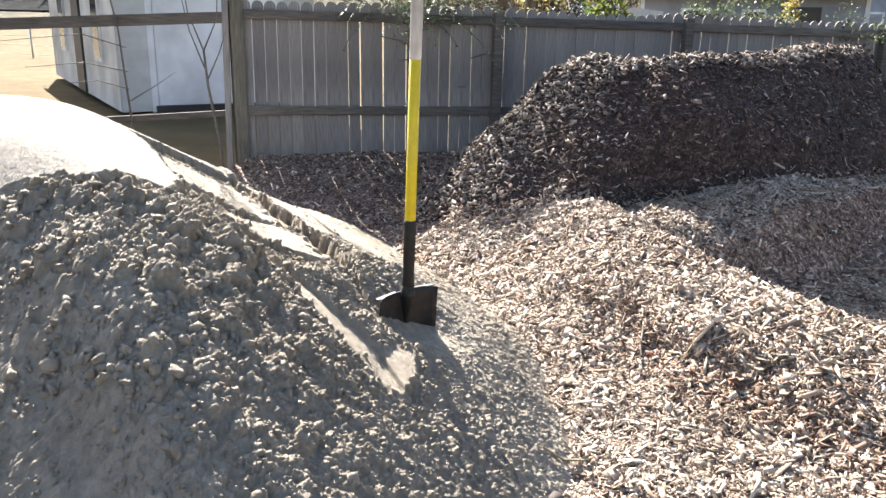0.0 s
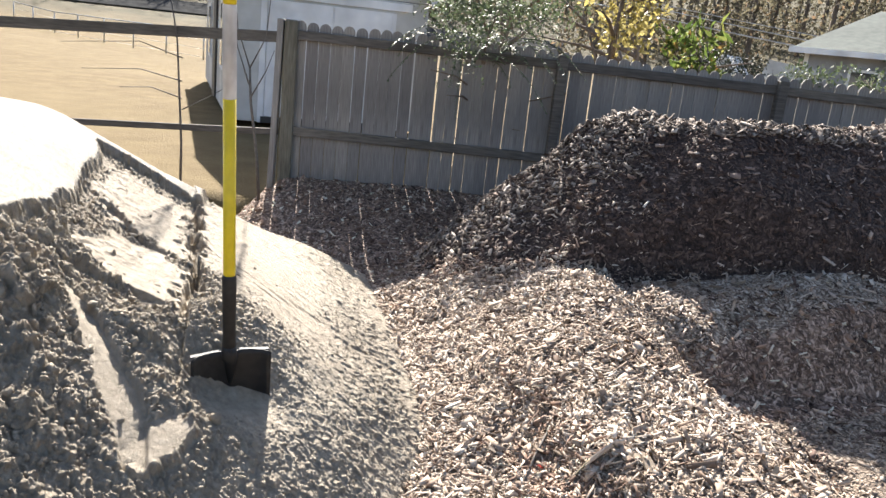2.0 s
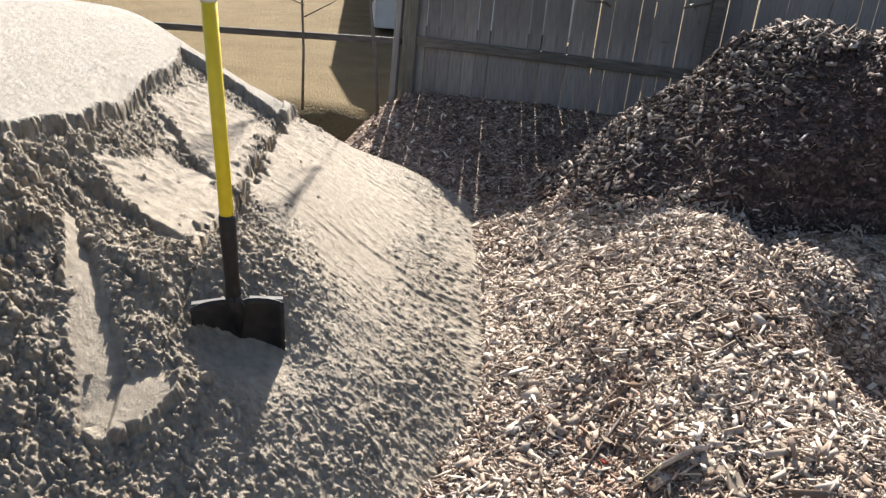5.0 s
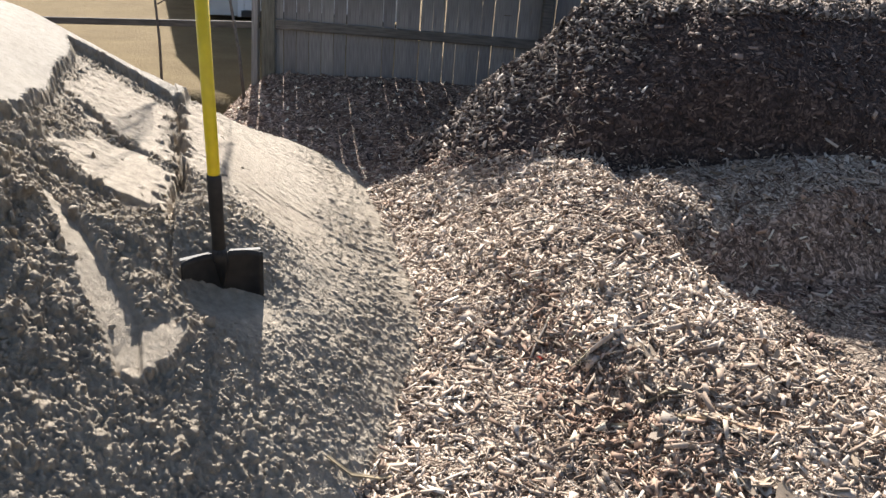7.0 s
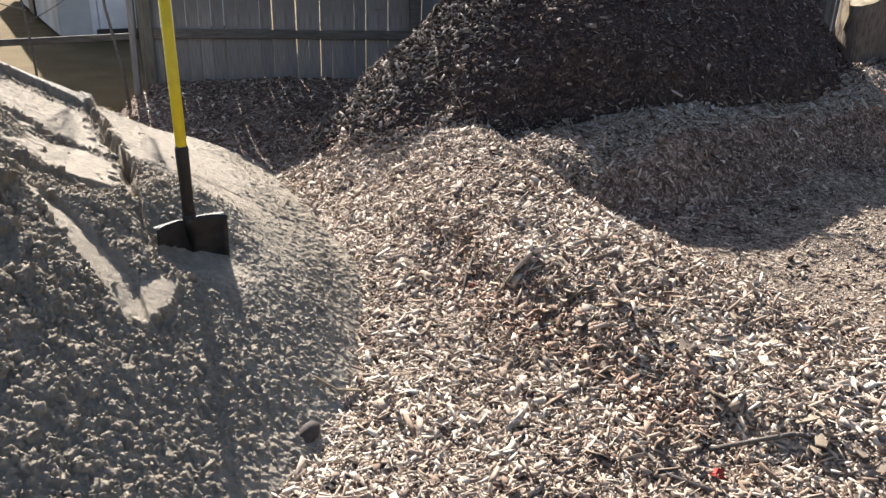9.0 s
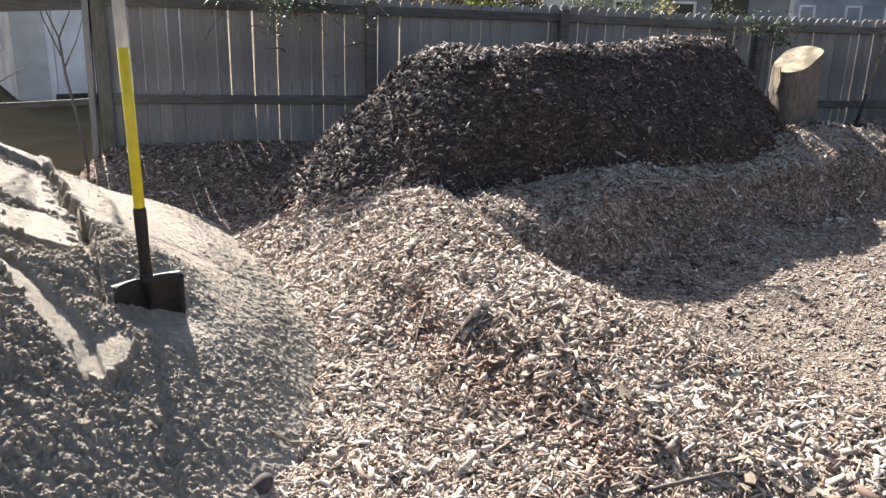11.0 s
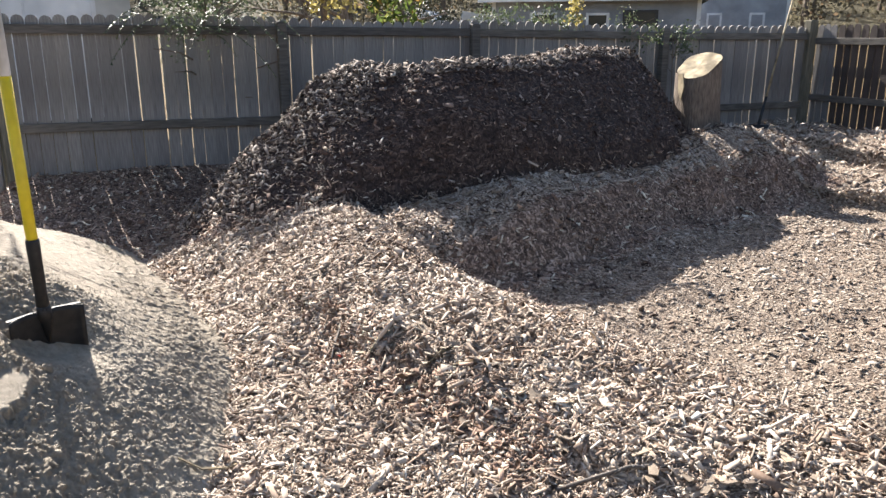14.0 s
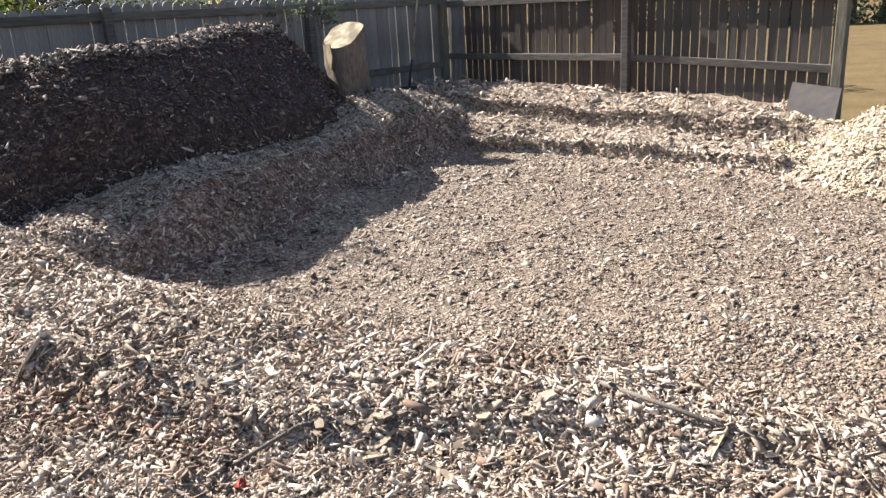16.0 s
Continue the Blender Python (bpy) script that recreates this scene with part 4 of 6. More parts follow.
# lumps bulge downhill a little over the hollows below them
bulge = 0.75 * clods(gx, gy, hs) * step(0.35, 0.75, gy)
verts = np.stack([(gx + 0.85 * bulge).ravel(), (gy + 0.40 * bulge).ravel(), hs.ravel()], 1)
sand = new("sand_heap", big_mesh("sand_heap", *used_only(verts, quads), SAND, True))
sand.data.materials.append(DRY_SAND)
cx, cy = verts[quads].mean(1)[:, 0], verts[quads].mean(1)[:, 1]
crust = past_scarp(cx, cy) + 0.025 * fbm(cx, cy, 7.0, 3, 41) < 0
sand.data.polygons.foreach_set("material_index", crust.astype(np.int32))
tagged(sand, "grey-tan sand heap with smooth top and cloddy dug face", "sand heap")


def clod_cloud(n, detail, mean, largest, above, patchy=-0.4):
    bm = bmesh.new()
    bmesh.ops.create_icosphere(bm, subdivisions=detail, radius=1.0)
    tv = np.array([v.co[:] for v in bm.verts])
    tf = np.array([[v.index for v in f.verts] for f in bm.faces])
    bm.free()
    x, y = rng.uniform(-3.2, -0.6, n), rng.uniform(-0.2, 2.6, n)
    keep = ((sand_smooth(x, y) < 0.15) | ((rng.uniform(0, 1, n) < 0.07) & (past_scarp(x, y) > 0.05))) & (sand_height(x, y, False) > chips_height(x, y, False) + 0.02) & (rng.uniform(0, 1, n) < 0.55 + 0.45 * step(2.4, 1.3, y))
    keep &= (fbm(x, y, 9.0, 3, 71) > patchy) & (sand_height(x, y, False) > above + rng.normal(0, 0.1, n))
    keep &= np.hypot((x + 1.53) / 0.10, (y - 1.67) / 0.16) > 1
    x, y = x[keep], y[keep]
    n = len(x)
    r = mean * np.exp(rng.normal(0, 0.45, n))
    r = np.clip(r * (0.8 + 0.9 * step(1.4, 0.6, y)), 0.003, largest)
    c = np.stack([x, y, sand_height(x, y) + r * 0.02], 1)
    # each one is broken along a few random planes
    w = np.ones((n, len(tv)))
    for _ in range(6):
        cut = rng.normal(0, 1, (n, 3))
        cut /= np.linalg.norm(cut, axis=1, keepdims=True)
        w = np.minimum(w, rng.uniform(0.25, 0.7, (n, 1)) / np.maximum(cut @ tv.T, 0.05))
    w = w * rng.uniform(0.78, 1.22, w.shape) * 1.4
    sq = rng.uniform(0.65, 1.2, (n, 1, 3))
    out = c[:, None] + tv[None] * (w * r[:, None])[:, :, None] * sq
    tri = (np.arange(n)[:, None, None] * len(tv) + tf).reshape(-1, 3)
    return out.reshape(-1, 3), tri


def tri_mesh(name, verts, tris, mat):
    me = bpy.data.meshes.new(name)
    me.vertices.add(len(verts))
    me.vertices.foreach_set("co", np.asarray(verts, np.float32).ravel())
    me.loops.add(tris.size)
    me.loops.foreach_set("vertex_index", tris.astype(np.int32).ravel())
    me.polygons.add(len(tris))
    me.polygons.foreach_set("loop_start", np.arange(0, tris.size, 3, dtype=np.int32))
    me.polygons.foreach_set("loop_total", np.full(len(tris), 3, np.int32))
    me.update(calc_edges=True)
    me.materials.append(mat)
    return me


tagged(hang(new("loose_sand", tri_mesh("loose_sand", *clod_cloud(7000, 1, 0.0042, 0.009, 0.0), SAND)), sand), "loose damp sand crumbs", kind="stuff")
tagged(hang(new("clod_litter", tri_mesh("clod_litter", *clod_cloud(9000, 2, 0.0078, 0.019, 0.66, 0.0), SAND)), sand), "loose damp sand clods", kind="stuff")

# ---- spade standing in the sand ----


def build_spade():
    foot = Vector((-1.575, 1.672, 0.40))
    band, way = Vector((-1.519, 1.641, 0.993)), Vector((0.107, -0.062, 0.992)).normalized()
    sp = base_of("shovel", foot, "square-mouth shovel with yellow handle standing upright in the sand", "shovel")

    def along(d):
        return tuple(band + way * d)
    part("handle", tube([along(0.0), along(0.02), along(0.585)], [0.0190, 0.0195, 0.0195], 20), YELLOW, sp, "yellow fibreglass handle", True)
    part("handle_band", tube([along(0.585), along(0.59), along(0.85), along(0.855)], [0.0190, 0.0203, 0.0203, 0.019], 20), WHITE_BAND, sp, "worn whitish label sleeve", True)
    part("upper_handle", tube([along(0.855), along(0.86), along(1.16), along(1.172), along(1.178)], [0.0190, 0.0195, 0.0195, 0.015, 0.006], 20), YELLOW, sp, "yellow handle end", True)
    # socket: a tapering collar that flattens into the neck
    bm = tube([along(0.012), along(0.0), along(-0.10), along(-0.20), along(-0.265)], [0.0205, 0.0235, 0.0225, 0.021, 0.024], 16)
    part("socket", bm, STEEL, sp, "black steel socket", True)
    # blade: a dished plate with turned shoulders
    left, right = Vector((-1.591, 1.537, 0.701)), Vector((-1.568, 1.804, 0.712))
    mid = (left + right) / 2
    across = (right - left).normalized()
    down = (-way - across * across.dot(-way)).normalized()
    normal = across.cross(down).normalized()
    if normal.x < 0:
        normal = -normal
    bm = bmesh.new()
    nx, nz, half, tall, t = 18, 14, 0.134, 0.30, 0.0035
    rows = []
    for face in (0.0, -t):
        g = []
        for i in range(nx + 1):
            a = -1 + 2 * i / nx
            col = []
            for j in range(nz + 1):
                b = j / nz
                dish = 0.030 * abs(a) ** 5 + 0.018 * math.exp(-(a / 0.16) ** 2) * (1 - b) + 0.012 * (b - 0.4) ** 2
                shoulder = 0.010 * (1 - abs(a)) * (1 - b) ** 6
                col.append(bm.verts.new(mid + across * (a * half) + down * (b * tall - shoulder) + normal * (dish + face)))
            g.append(col)
        rows.append(g)
    for g, flip in ((rows[0], False), (rows[1], True)):
        for i in range(nx):
            for j in range(nz):
                q = (g[i][j], g[i + 1][j], g[i + 1][j + 1], g[i][j + 1])
                bm.faces.new(q[::-1] if flip else q)
    rim = [(i, 0) for i in range(nx)] + [(nx, j) for j in range(nz)] + [(i, nz) for i in range(nx, 0, -1)] + [(0, j) for j in range(nz, 0, -1)]
    for (i, j), (k, l) in zip(rim, rim[1:] + rim[:1]):
        bm.faces.new((rows[0][i][j], rows[1][i][j], rows[1][k][l], rows[0][k][l]))
    blade = part("blade", bm, STEEL, sp, "black steel square blade", True)
    # foot steps rolled backwards at the shoulders
    for s in (-1, 1):
        a, b = mid + across * (s * 0.034) - normal * 0.004, mid + across * (s * 0.132) + normal * 0.012
        bm = bmesh.new()
        pts = [a, b]
        vs = [bm.verts.new(p + o) for p in pts for o in (Vector((0, 0, 0.002)), -normal * 0.018 + Vector((0, 0, 0.001)), -normal * 0.018 - Vector((0, 0, 0.004)), Vector((0, 0, -0.003)))]
        for k in range(4):
            bm.faces.new((vs[k], vs[(k + 1) % 4], vs[4 + (k + 1) % 4], vs[4 + k]))
        bm.faces.new(vs[:4][::-1])
        bm.faces.new(vs[4:])
        part("foot_step", bm, WORN_STEEL, blade, "worn steel foot step")
    # frog: the pressed ridge below the socket
    bm = tube([along(-0.25), along(-0.29), tuple(mid + normal * 0.012 + down * 0.02), tuple(mid + normal * 0.008 + down * 0.12)], [0.024, 0.026, 0.024, 0.006], 12)
    part("neck", bm, STEEL, sp, "black steel neck", True)


build_spade()

# ---- fences ----


def fence_point(u, v, z):
    x, y = to_xy(u, v)
    return Vector((x, y, z))


YAW_LONG = math.atan2(AY, AX)


def picket_mesh(width, tall, mat, seed):
    r = random.Random(seed)
    w = width / 2
    c = 0.012 + 0.008 * r.random()
    top = [(w, tall - 0.052), (w * 0.86, tall - c * 1.9), (w * 0.55, tall - c * 0.6), (0.0 + 0.003 * r.uniform(-1, 1), tall), (-w * 0.55, tall - c * 0.6), (-w * 0.86, tall - c * 1.9), (-w, tall - 0.052)]
    return finish("picket", slab([(-w, 0), (w, 0)] + top, 0.016), mat)


def build_picket_fence(name, start, way, inward, length, posts, tops, mats, label, rail_drop, gap, seed, lean=0.003, last_drop=0.0, chinks=0.0):
    """Pickets on the far side of the rails; tops gives the line of the top along the run."""
    r = random.Random(seed)
    fence = base_of(name, (*start, 0.2), label, "fence", "yard fences")
    yaw = math.atan2(way[1], way[0])
    side = Vector((*inward, 0))

    def at(s, z, off=0.0):
        return Vector((start[0] + way[0] * s, start[1] + way[1] * s, z)) + side * off

    def top_at(s):
        return float(np.interp(s, [a for a, _ in tops], [b for _, b in tops]))
    meshes = {m: [picket_mesh(0.103 - gap, 1.72, m, k) for k in range(5)] for m in set(m for _, m in mats)}
    pitch = 0.1035
    s = 0.09
    while s < length - 0.03:
        mat = [m for a, m in mats if s >= a][-1]
        ob = new("picket", r.choice(meshes[mat]))
        hang(ob, fence)
        top = top_at(s) + r.uniform(-0.012, 0.010)
        p = at(s, top - 1.72, -0.02 + r.uniform(-0.003, 0.003))
        ob.matrix_basis = Matrix.Translation(p) @ Matrix.Rotation(yaw, 4, "Z") @ Matrix.Rotation(r.uniform(-lean, lean), 4, "Y") @ Matrix.Rotation(r.uniform(-0.006, 0.006), 4, "X")
        s += pitch + (0.002 + 0.006 * r.random() ** 1.6 if r.random() < chinks * float(np.interp(s, (1.1, 1.7, 2.6, 2.8, 4.3, 4.4, 4.8, 4.9), (1.6, 0.9, 0.9, 0.4, 0.4, 1.8, 1.8, 0.6))) else 0.0) + (0.008 if s > 7.2 and gap < 0.005 and r.random() < 0.5 else 0.0) + r.uniform(-0.001, 0.002)
    for a, b in zip(posts, posts[1:]):
        for drop in rail_drop:
            z0, z1 = top_at(a) - drop, top_at(b) - drop - (last_drop if b == posts[-1] else 0.0)
            m0, m1 = at(a, z0, 0.010), at(b, z1, 0.010)
            run = m1 - m0
            m = Matrix.Translation((m0 + m1) / 2) @ Matrix.Rotation(yaw, 4, "Z") @ Matrix.Rotation(-math.atan2(z1 - z0, b - a), 4, "Y")
            bm = box((run.length - 0.004, 0.038, 0.080), m, 0.004)
            part("rail", bm, RAIL_WOOD, fence)
    for k, s in enumerate(posts):
        if 0 < k < len(posts) - 1:
            m = Matrix.Translation(at(s, (top_at(s) - 0.05) / 2, 0.045)) @ Matrix.Rotation(yaw + r.uniform(-0.05, 0.05), 4, "Z")
            part("post", box((0.088, 0.086, top_at(s) - 0.03), m, 0.006), RAIL_WOOD, fence)
    return fence, at, top_at


back_fence, back_at, back_top = build_picket_fence(
    "picket_fence", (FX, FY), (AX, AY), (AY, -AX), FENCE_LONG, [0.0, 2.42, 4.42, 6.8, FENCE_LONG],
    [(0, 1.872), (2.4, 1.855), (3.4, 1.815), (4.4, 1.835), (6.0, 1.80), (7.5, 1.785), (9.1, 1.78)],
    [(0, FENCE_WOOD)], "long weathered grey wooden picket fence behind the mulch mound", (0.125, 0.965), 0.0004, 3, 0.0055, chinks=0.55)
m = Matrix.Translation(back_at(0.02, 0.93, 0.0)) @ Matrix.Rotation(YAW_LONG + 0.2, 4, "Z")
part("end_post", box((0.115, 0.115, 1.88), m, 0.012), POST_WOOD, back_fence, "mossy square end post")
m = Matrix.Translation(back_at(-0.085, 0.95, 0.0)) @ Matrix.Rotation(YAW_LONG, 4, "Z") @ Matrix.Rotation(0.02, 4, "Y")
part("end_board", box((0.055, 0.11, 1.84), m, 0.006), FENCE_WOOD, back_fence, "split dark board nailed to the end post")
short_fence, short_at, short_top = build_picket_fence(
    "picket_fence", to_xy(FENCE_LONG, 0.0), (0.895, -0.446), (-0.446, -0.895), FENCE_SHORT, [0.0, 2.83, FENCE_SHORT],
    [(0, 1.80), (2.8, 1.80), (5.2, 1.80)], [(0, FENCE_WOOD), (0.35, RED_WOOD), (3.2, BROWN_GREY)],
    "brown and grey wooden picket fence with daylight between its boards", (0.20, 0.89), 0.015, 4, 0.006, 0.10)
m = Matrix.Translation(short_at(0.0, 0.95, 0.06)) @ Matrix.Rotation(YAW_LONG, 4, "Z")
part("corner_post", box((0.12, 0.12, 1.80), m, 0.008), POST_WOOD, short_fence, "weathered square corner post")
m = Matrix.Translation(short_at(FENCE_SHORT, 0.95, 0.0)) @ Matrix.Rotation(YAW_LONG, 4, "Z")
part("end_post", box((0.10, 0.10, 1.95), m, 0.008), POST_WOOD, short_fence, "pale weathered end post")


def build_rail_fence():
    x, y = to_xy(-6.5, 0)
    f = base_of("rail_fence", (x, y, 0.2), "open grey two-rail wooden fence carrying on from the pickets", "fence", "yard fences")
    for z, tall in ((1.715, 0.095), (0.885, 0.055)):
        for a, b, z0, z1 in ((-0.05, -3.3, z, z - 0.16), (-3.3, -6.5, z - 0.16, z - 0.24)):
            p, q = fence_point(a, 0.0, z0), fence_point(b, 0.0, z1)
            m = Matrix.Translation((p + q) / 2) @ Matrix.Rotation(YAW_LONG, 4, "Z") @ Matrix.Rotation(-math.atan2(z0 - z1, abs(a - b)), 4, "Y")
            part("rail", box(((q - p).length, 0.04, tall), m, 0.005), RAIL_WOOD, f)
    for u in (-3.3, -6.5):
        m = Matrix.Translation(fence_point(u, -0.06, 0.8)) @ Matrix.Rotation(YAW_LONG, 4, "Z")
        part("post", box((0.10, 0.08, 1.75), m, 0.008), POST_WOOD, f)


build_rail_fence()

# ---- saw-cut stump ----


def build_stump():
    c = Vector((-1.78, 8.45, 0.0))
    g = 0.62
    st = base_of("tree_stump", (c.x, c.y, g), "tall saw-cut tree stump with a pale slanted top", "stump")
    r = random.Random(5)
    lobes = [(r.uniform(0.010, 0.024), k, r.uniform(0, 6.28)) for k in (2, 3, 4, 5)]

    def radius(a, z):
        return (0.224 + sum(q * math.sin(k * a + p) for q, k, p in lobes) * 0.7) * (1 + 0.28 * math.exp(-(z - g) / 0.14)) * (1 - 0.05 * (z - g))

    def top(a):
        return 1.381 + 0.123 * math.cos(a - 1.45)
    bm = bmesh.new()
    n, rows = 36, 14
    rings = []
    for j in range(rows + 1):
        ring = []
        for i in range(n):
            a = 2 * math.pi * i / n
            z = g - 0.12 + (top(a) - g + 0.12) * j / rows
            q = radius(a, max(z, g)) * (1 + 0.02 * math.sin(23 * a + 3 * z))
            ring.append(bm.verts.new(c + Vector((q * math.cos(a), q * math.sin(a), z))))
        rings.append(ring)
    for p, q in zip(rings, rings[1:]):
        for i in range(n):
            bm.faces.new((p[i], p[(i + 1) % n], q[(i + 1) % n], q[i]))
    part("trunk", bm, BARK, st, "rough brown bark", True)
    bm = bmesh.new()
    mid = bm.verts.new(c + Vector((0, 0, 1.386)))
    inner = [bm.verts.new(c + Vector((radius(a, 1.3) * 0.55 * math.cos(a), radius(a, 1.3) * 0.55 * math.sin(a), 1.385 + 0.068 * math.cos(a - 1.45)))) for a in (2 * math.pi * i / n for i in range(n))]
    outer = [bm.verts.new(c + Vector((radius(a, 1.3) * 0.97 * math.cos(a), radius(a, 1.3) * 0.97 * math.sin(a), top(a) + 0.004))) for a in (2 * math.pi * i / n for i in range(n))]
    for i in range(n):
        k = (i + 1) % n
        bm.faces.new((mid, inner[i], inner[k]))
        bm.faces.new((inner[i], outer[i], outer[k], inner[k]))
    part("cut_top", bm, CUT_WOOD, st, "pale sawn top")
    # torn strip of bare wood down one side
    a0 = math.atan2(-8.45 + 0.5, 1.78 + 1.5) - 0.80
    outline = [(-0.07, 1.305), (0.03, 1.305), (0.06, 1.18), (0.02, 1.04), (-0.05, 1.135)]
    bm = bmesh.new()
    vs = [bm.verts.new(c + Vector(((radius(a0 + o / 0.24, z) + 0.006) * math.cos(a0 + o / 0.24), (radius(a0 + o / 0.24, z) + 0.006) * math.sin(a0 + o / 0.24), z))) for o, z in outline]
    bm.faces.new(vs)
    ext = bmesh.ops.extrude_face_region(bm, geom=bm.faces[:])
    bmesh.ops.translate(bm, verts=[v for v in ext["geom"] if isinstance(v, bmesh.types.BMVert)], vec=Vector((math.cos(a0), math.sin(a0), 0)) * 0.012)
    part("torn_wood", bm, CUT_WOOD, st, "bare torn wood where bark came away")


build_stump()

# ---- shed ----


def build_shed():
    o = Vector((-11.16, 4.36, 0.34))
    fx = Vector((0.21, 0.978, 0)).normalized()          # along the front
    bx = Vector((-0.978, 0.21, 0)).normalized()         # towards the back
    rot = Matrix(((fx.x, bx.x, 0, o.x), (fx.y, bx.y, 0, o.y), (0, 0, 1, o.z), (0, 0, 0, 1)))
    # the unseen upper roof (R) is raised to lengthen the shed's shadow
    W, D, H, R = 3.05, 9.0, 2.05, 4.3
    shed = base_of("garden_shed", tuple(o), "cream-sided garden shed with a white door and gambrel roof", "shed")

    def put(size, at, bevel=0.0):
        return box(size, rot @ Matrix.Translation(at), bevel)
    part("front_wall", put((W, 0.10, H - 0.02), (W / 2, 0.05, H / 2)), CREAM, shed)
    part("side_wall", put((0.10, D - 0.2, H - 0.02), (0.05, D / 2, H / 2)), CREAM, shed)
    part("side_wall", put((0.10, D - 0.2, H - 0.02), (W - 0.05, D / 2, H / 2)), CREAM, shed)
    part("back_wall", put((W, 0.10, H - 0.02), (W / 2, D - 0.05, H / 2)), CREAM, shed)
    gable = [(0, H), (W, H), (W - 0.5, H + 1.25), (W / 2, R), (0.5, H + 1.25)]
    for y in (0.05, D - 0.05):
        part("gable", slab(gable, 0.10, rot @ Matrix.Translation((0, y, 0))), CREAM, shed)
    # lap siding on the parts that show
    z = 0.02
    while z < H - 0.05:
        part("siding_board", box((0.42, 0.022, 0.085), rot @ Matrix.Translation((0.21, -0.008, z + 0.042)) @ Matrix.Rotation(-0.09, 4, "X")), CREAM, shed)
        part("siding_board", box((0.022, D, 0.085), rot @ Matrix.Translation((-0.008, D / 2, z + 0.042)) @ Matrix.Rotation(0.09, 4, "Y")), CREAM, shed)
        z += 0.082
    part("corner_trim", put((0.09, 0.03, H), (0.465, -0.020, H / 2)), TRIM, shed)
    part("door_header", put((2.3, 0.035, 0.12), (1.62, -0.018, H - 0.10)), TRIM, shed)
    door = part("door", put((2.0, 0.045, H - 0.30), (1.52, -0.012, (H - 0.30) / 2 + 0.10)), TRIM, shed, "plain white double door")
    for x in (0.56, 1.51, 1.535, 2.48):
        part("stile", put((0.055 if x not in (1.51, 1.535) else 0.012, 0.012, H - 0.32), (x, -0.040, (H - 0.30) / 2 + 0.10)), TRIM, door)
    part("sill", put((2.1, 0.12, 0.09), (1.52, -0.03, 0.05)), DARK_PAINT, shed, "dark threshold")
    for a, b in (((-0.06, H + 0.0), (0.47, H + 1.28)), ((0.47, H + 1.28), (W / 2, R + 0.04)), ((W / 2, R + 0.04), (W - 0.47, H + 1.28)), ((W - 0.47, H + 1.28), (W + 0.06, H + 0.0))):
        dx, dz = b[0] - a[0], b[1] - a[1]
        m = rot @ Matrix.Translation(((a[0] + b[0]) / 2, D / 2, (a[1] + b[1]) / 2 + 0.03)) @ Matrix.Rotation(-math.atan2(dz, dx), 4, "Y")
        part("roof_panel", box((math.hypot(dx, dz) + 0.02, D + 0.4, 0.05), m), ROOFING, shed)
        m = rot @ Matrix.Translation(((a[0] + b[0]) / 2, -0.19, (a[1] + b[1]) / 2 - 0.03)) @ Matrix.Rotation(-math.atan2(dz, dx), 4, "Y")
        part("barge_board", box((math.hypot(dx, dz), 0.03, 0.12), m), TRIM, shed)
    for y, wide, z0, z1 in ((1.6, 0.6, 0.75, 1.75), (6.4, 0.8, 0.75, 1.75)):
        win = part("window", put((0.05, wide + 0.14, z1 - z0 + 0.14), (-0.030, y, (z0 + z1) / 2)), TRIM, shed, "white-framed window")
        part("pane", put((0.02, wide, z1 - z0), (-0.052, y, (z0 + z1) / 2)), GLASS, win)
        part("mullion", put((0.03, wide, 0.03), (-0.062, y, (z0 + z1) / 2)), TRIM, win)
    part("side_door", put((0.05, 1.0, 1.85), (-0.035, 4.0, 0.95)), DARK_PAINT, shed, "narrow dark side door")


build_shed()

# ---- houses past the fence ----


def build_window(parent, rot, x, z, wide, tall, dark=False):
    w = part("window", box((wide + 0.16, 0.08, tall + 0.16), rot @ Matrix.Translation((x, -0.03, z))), DARK_PAINT if dark else TRIM, parent)
    part("pane", box((wide, 0.03, tall), rot @ Matrix.Translation((x, -0.062, z))), GLASS if dark is not None else BLIND, w)
    part("sash_bar", box((wide, 0.03, 0.04), rot @ Matrix.Translation((x, -0.078, z))), DARK_PAINT if dark else TRIM, w)


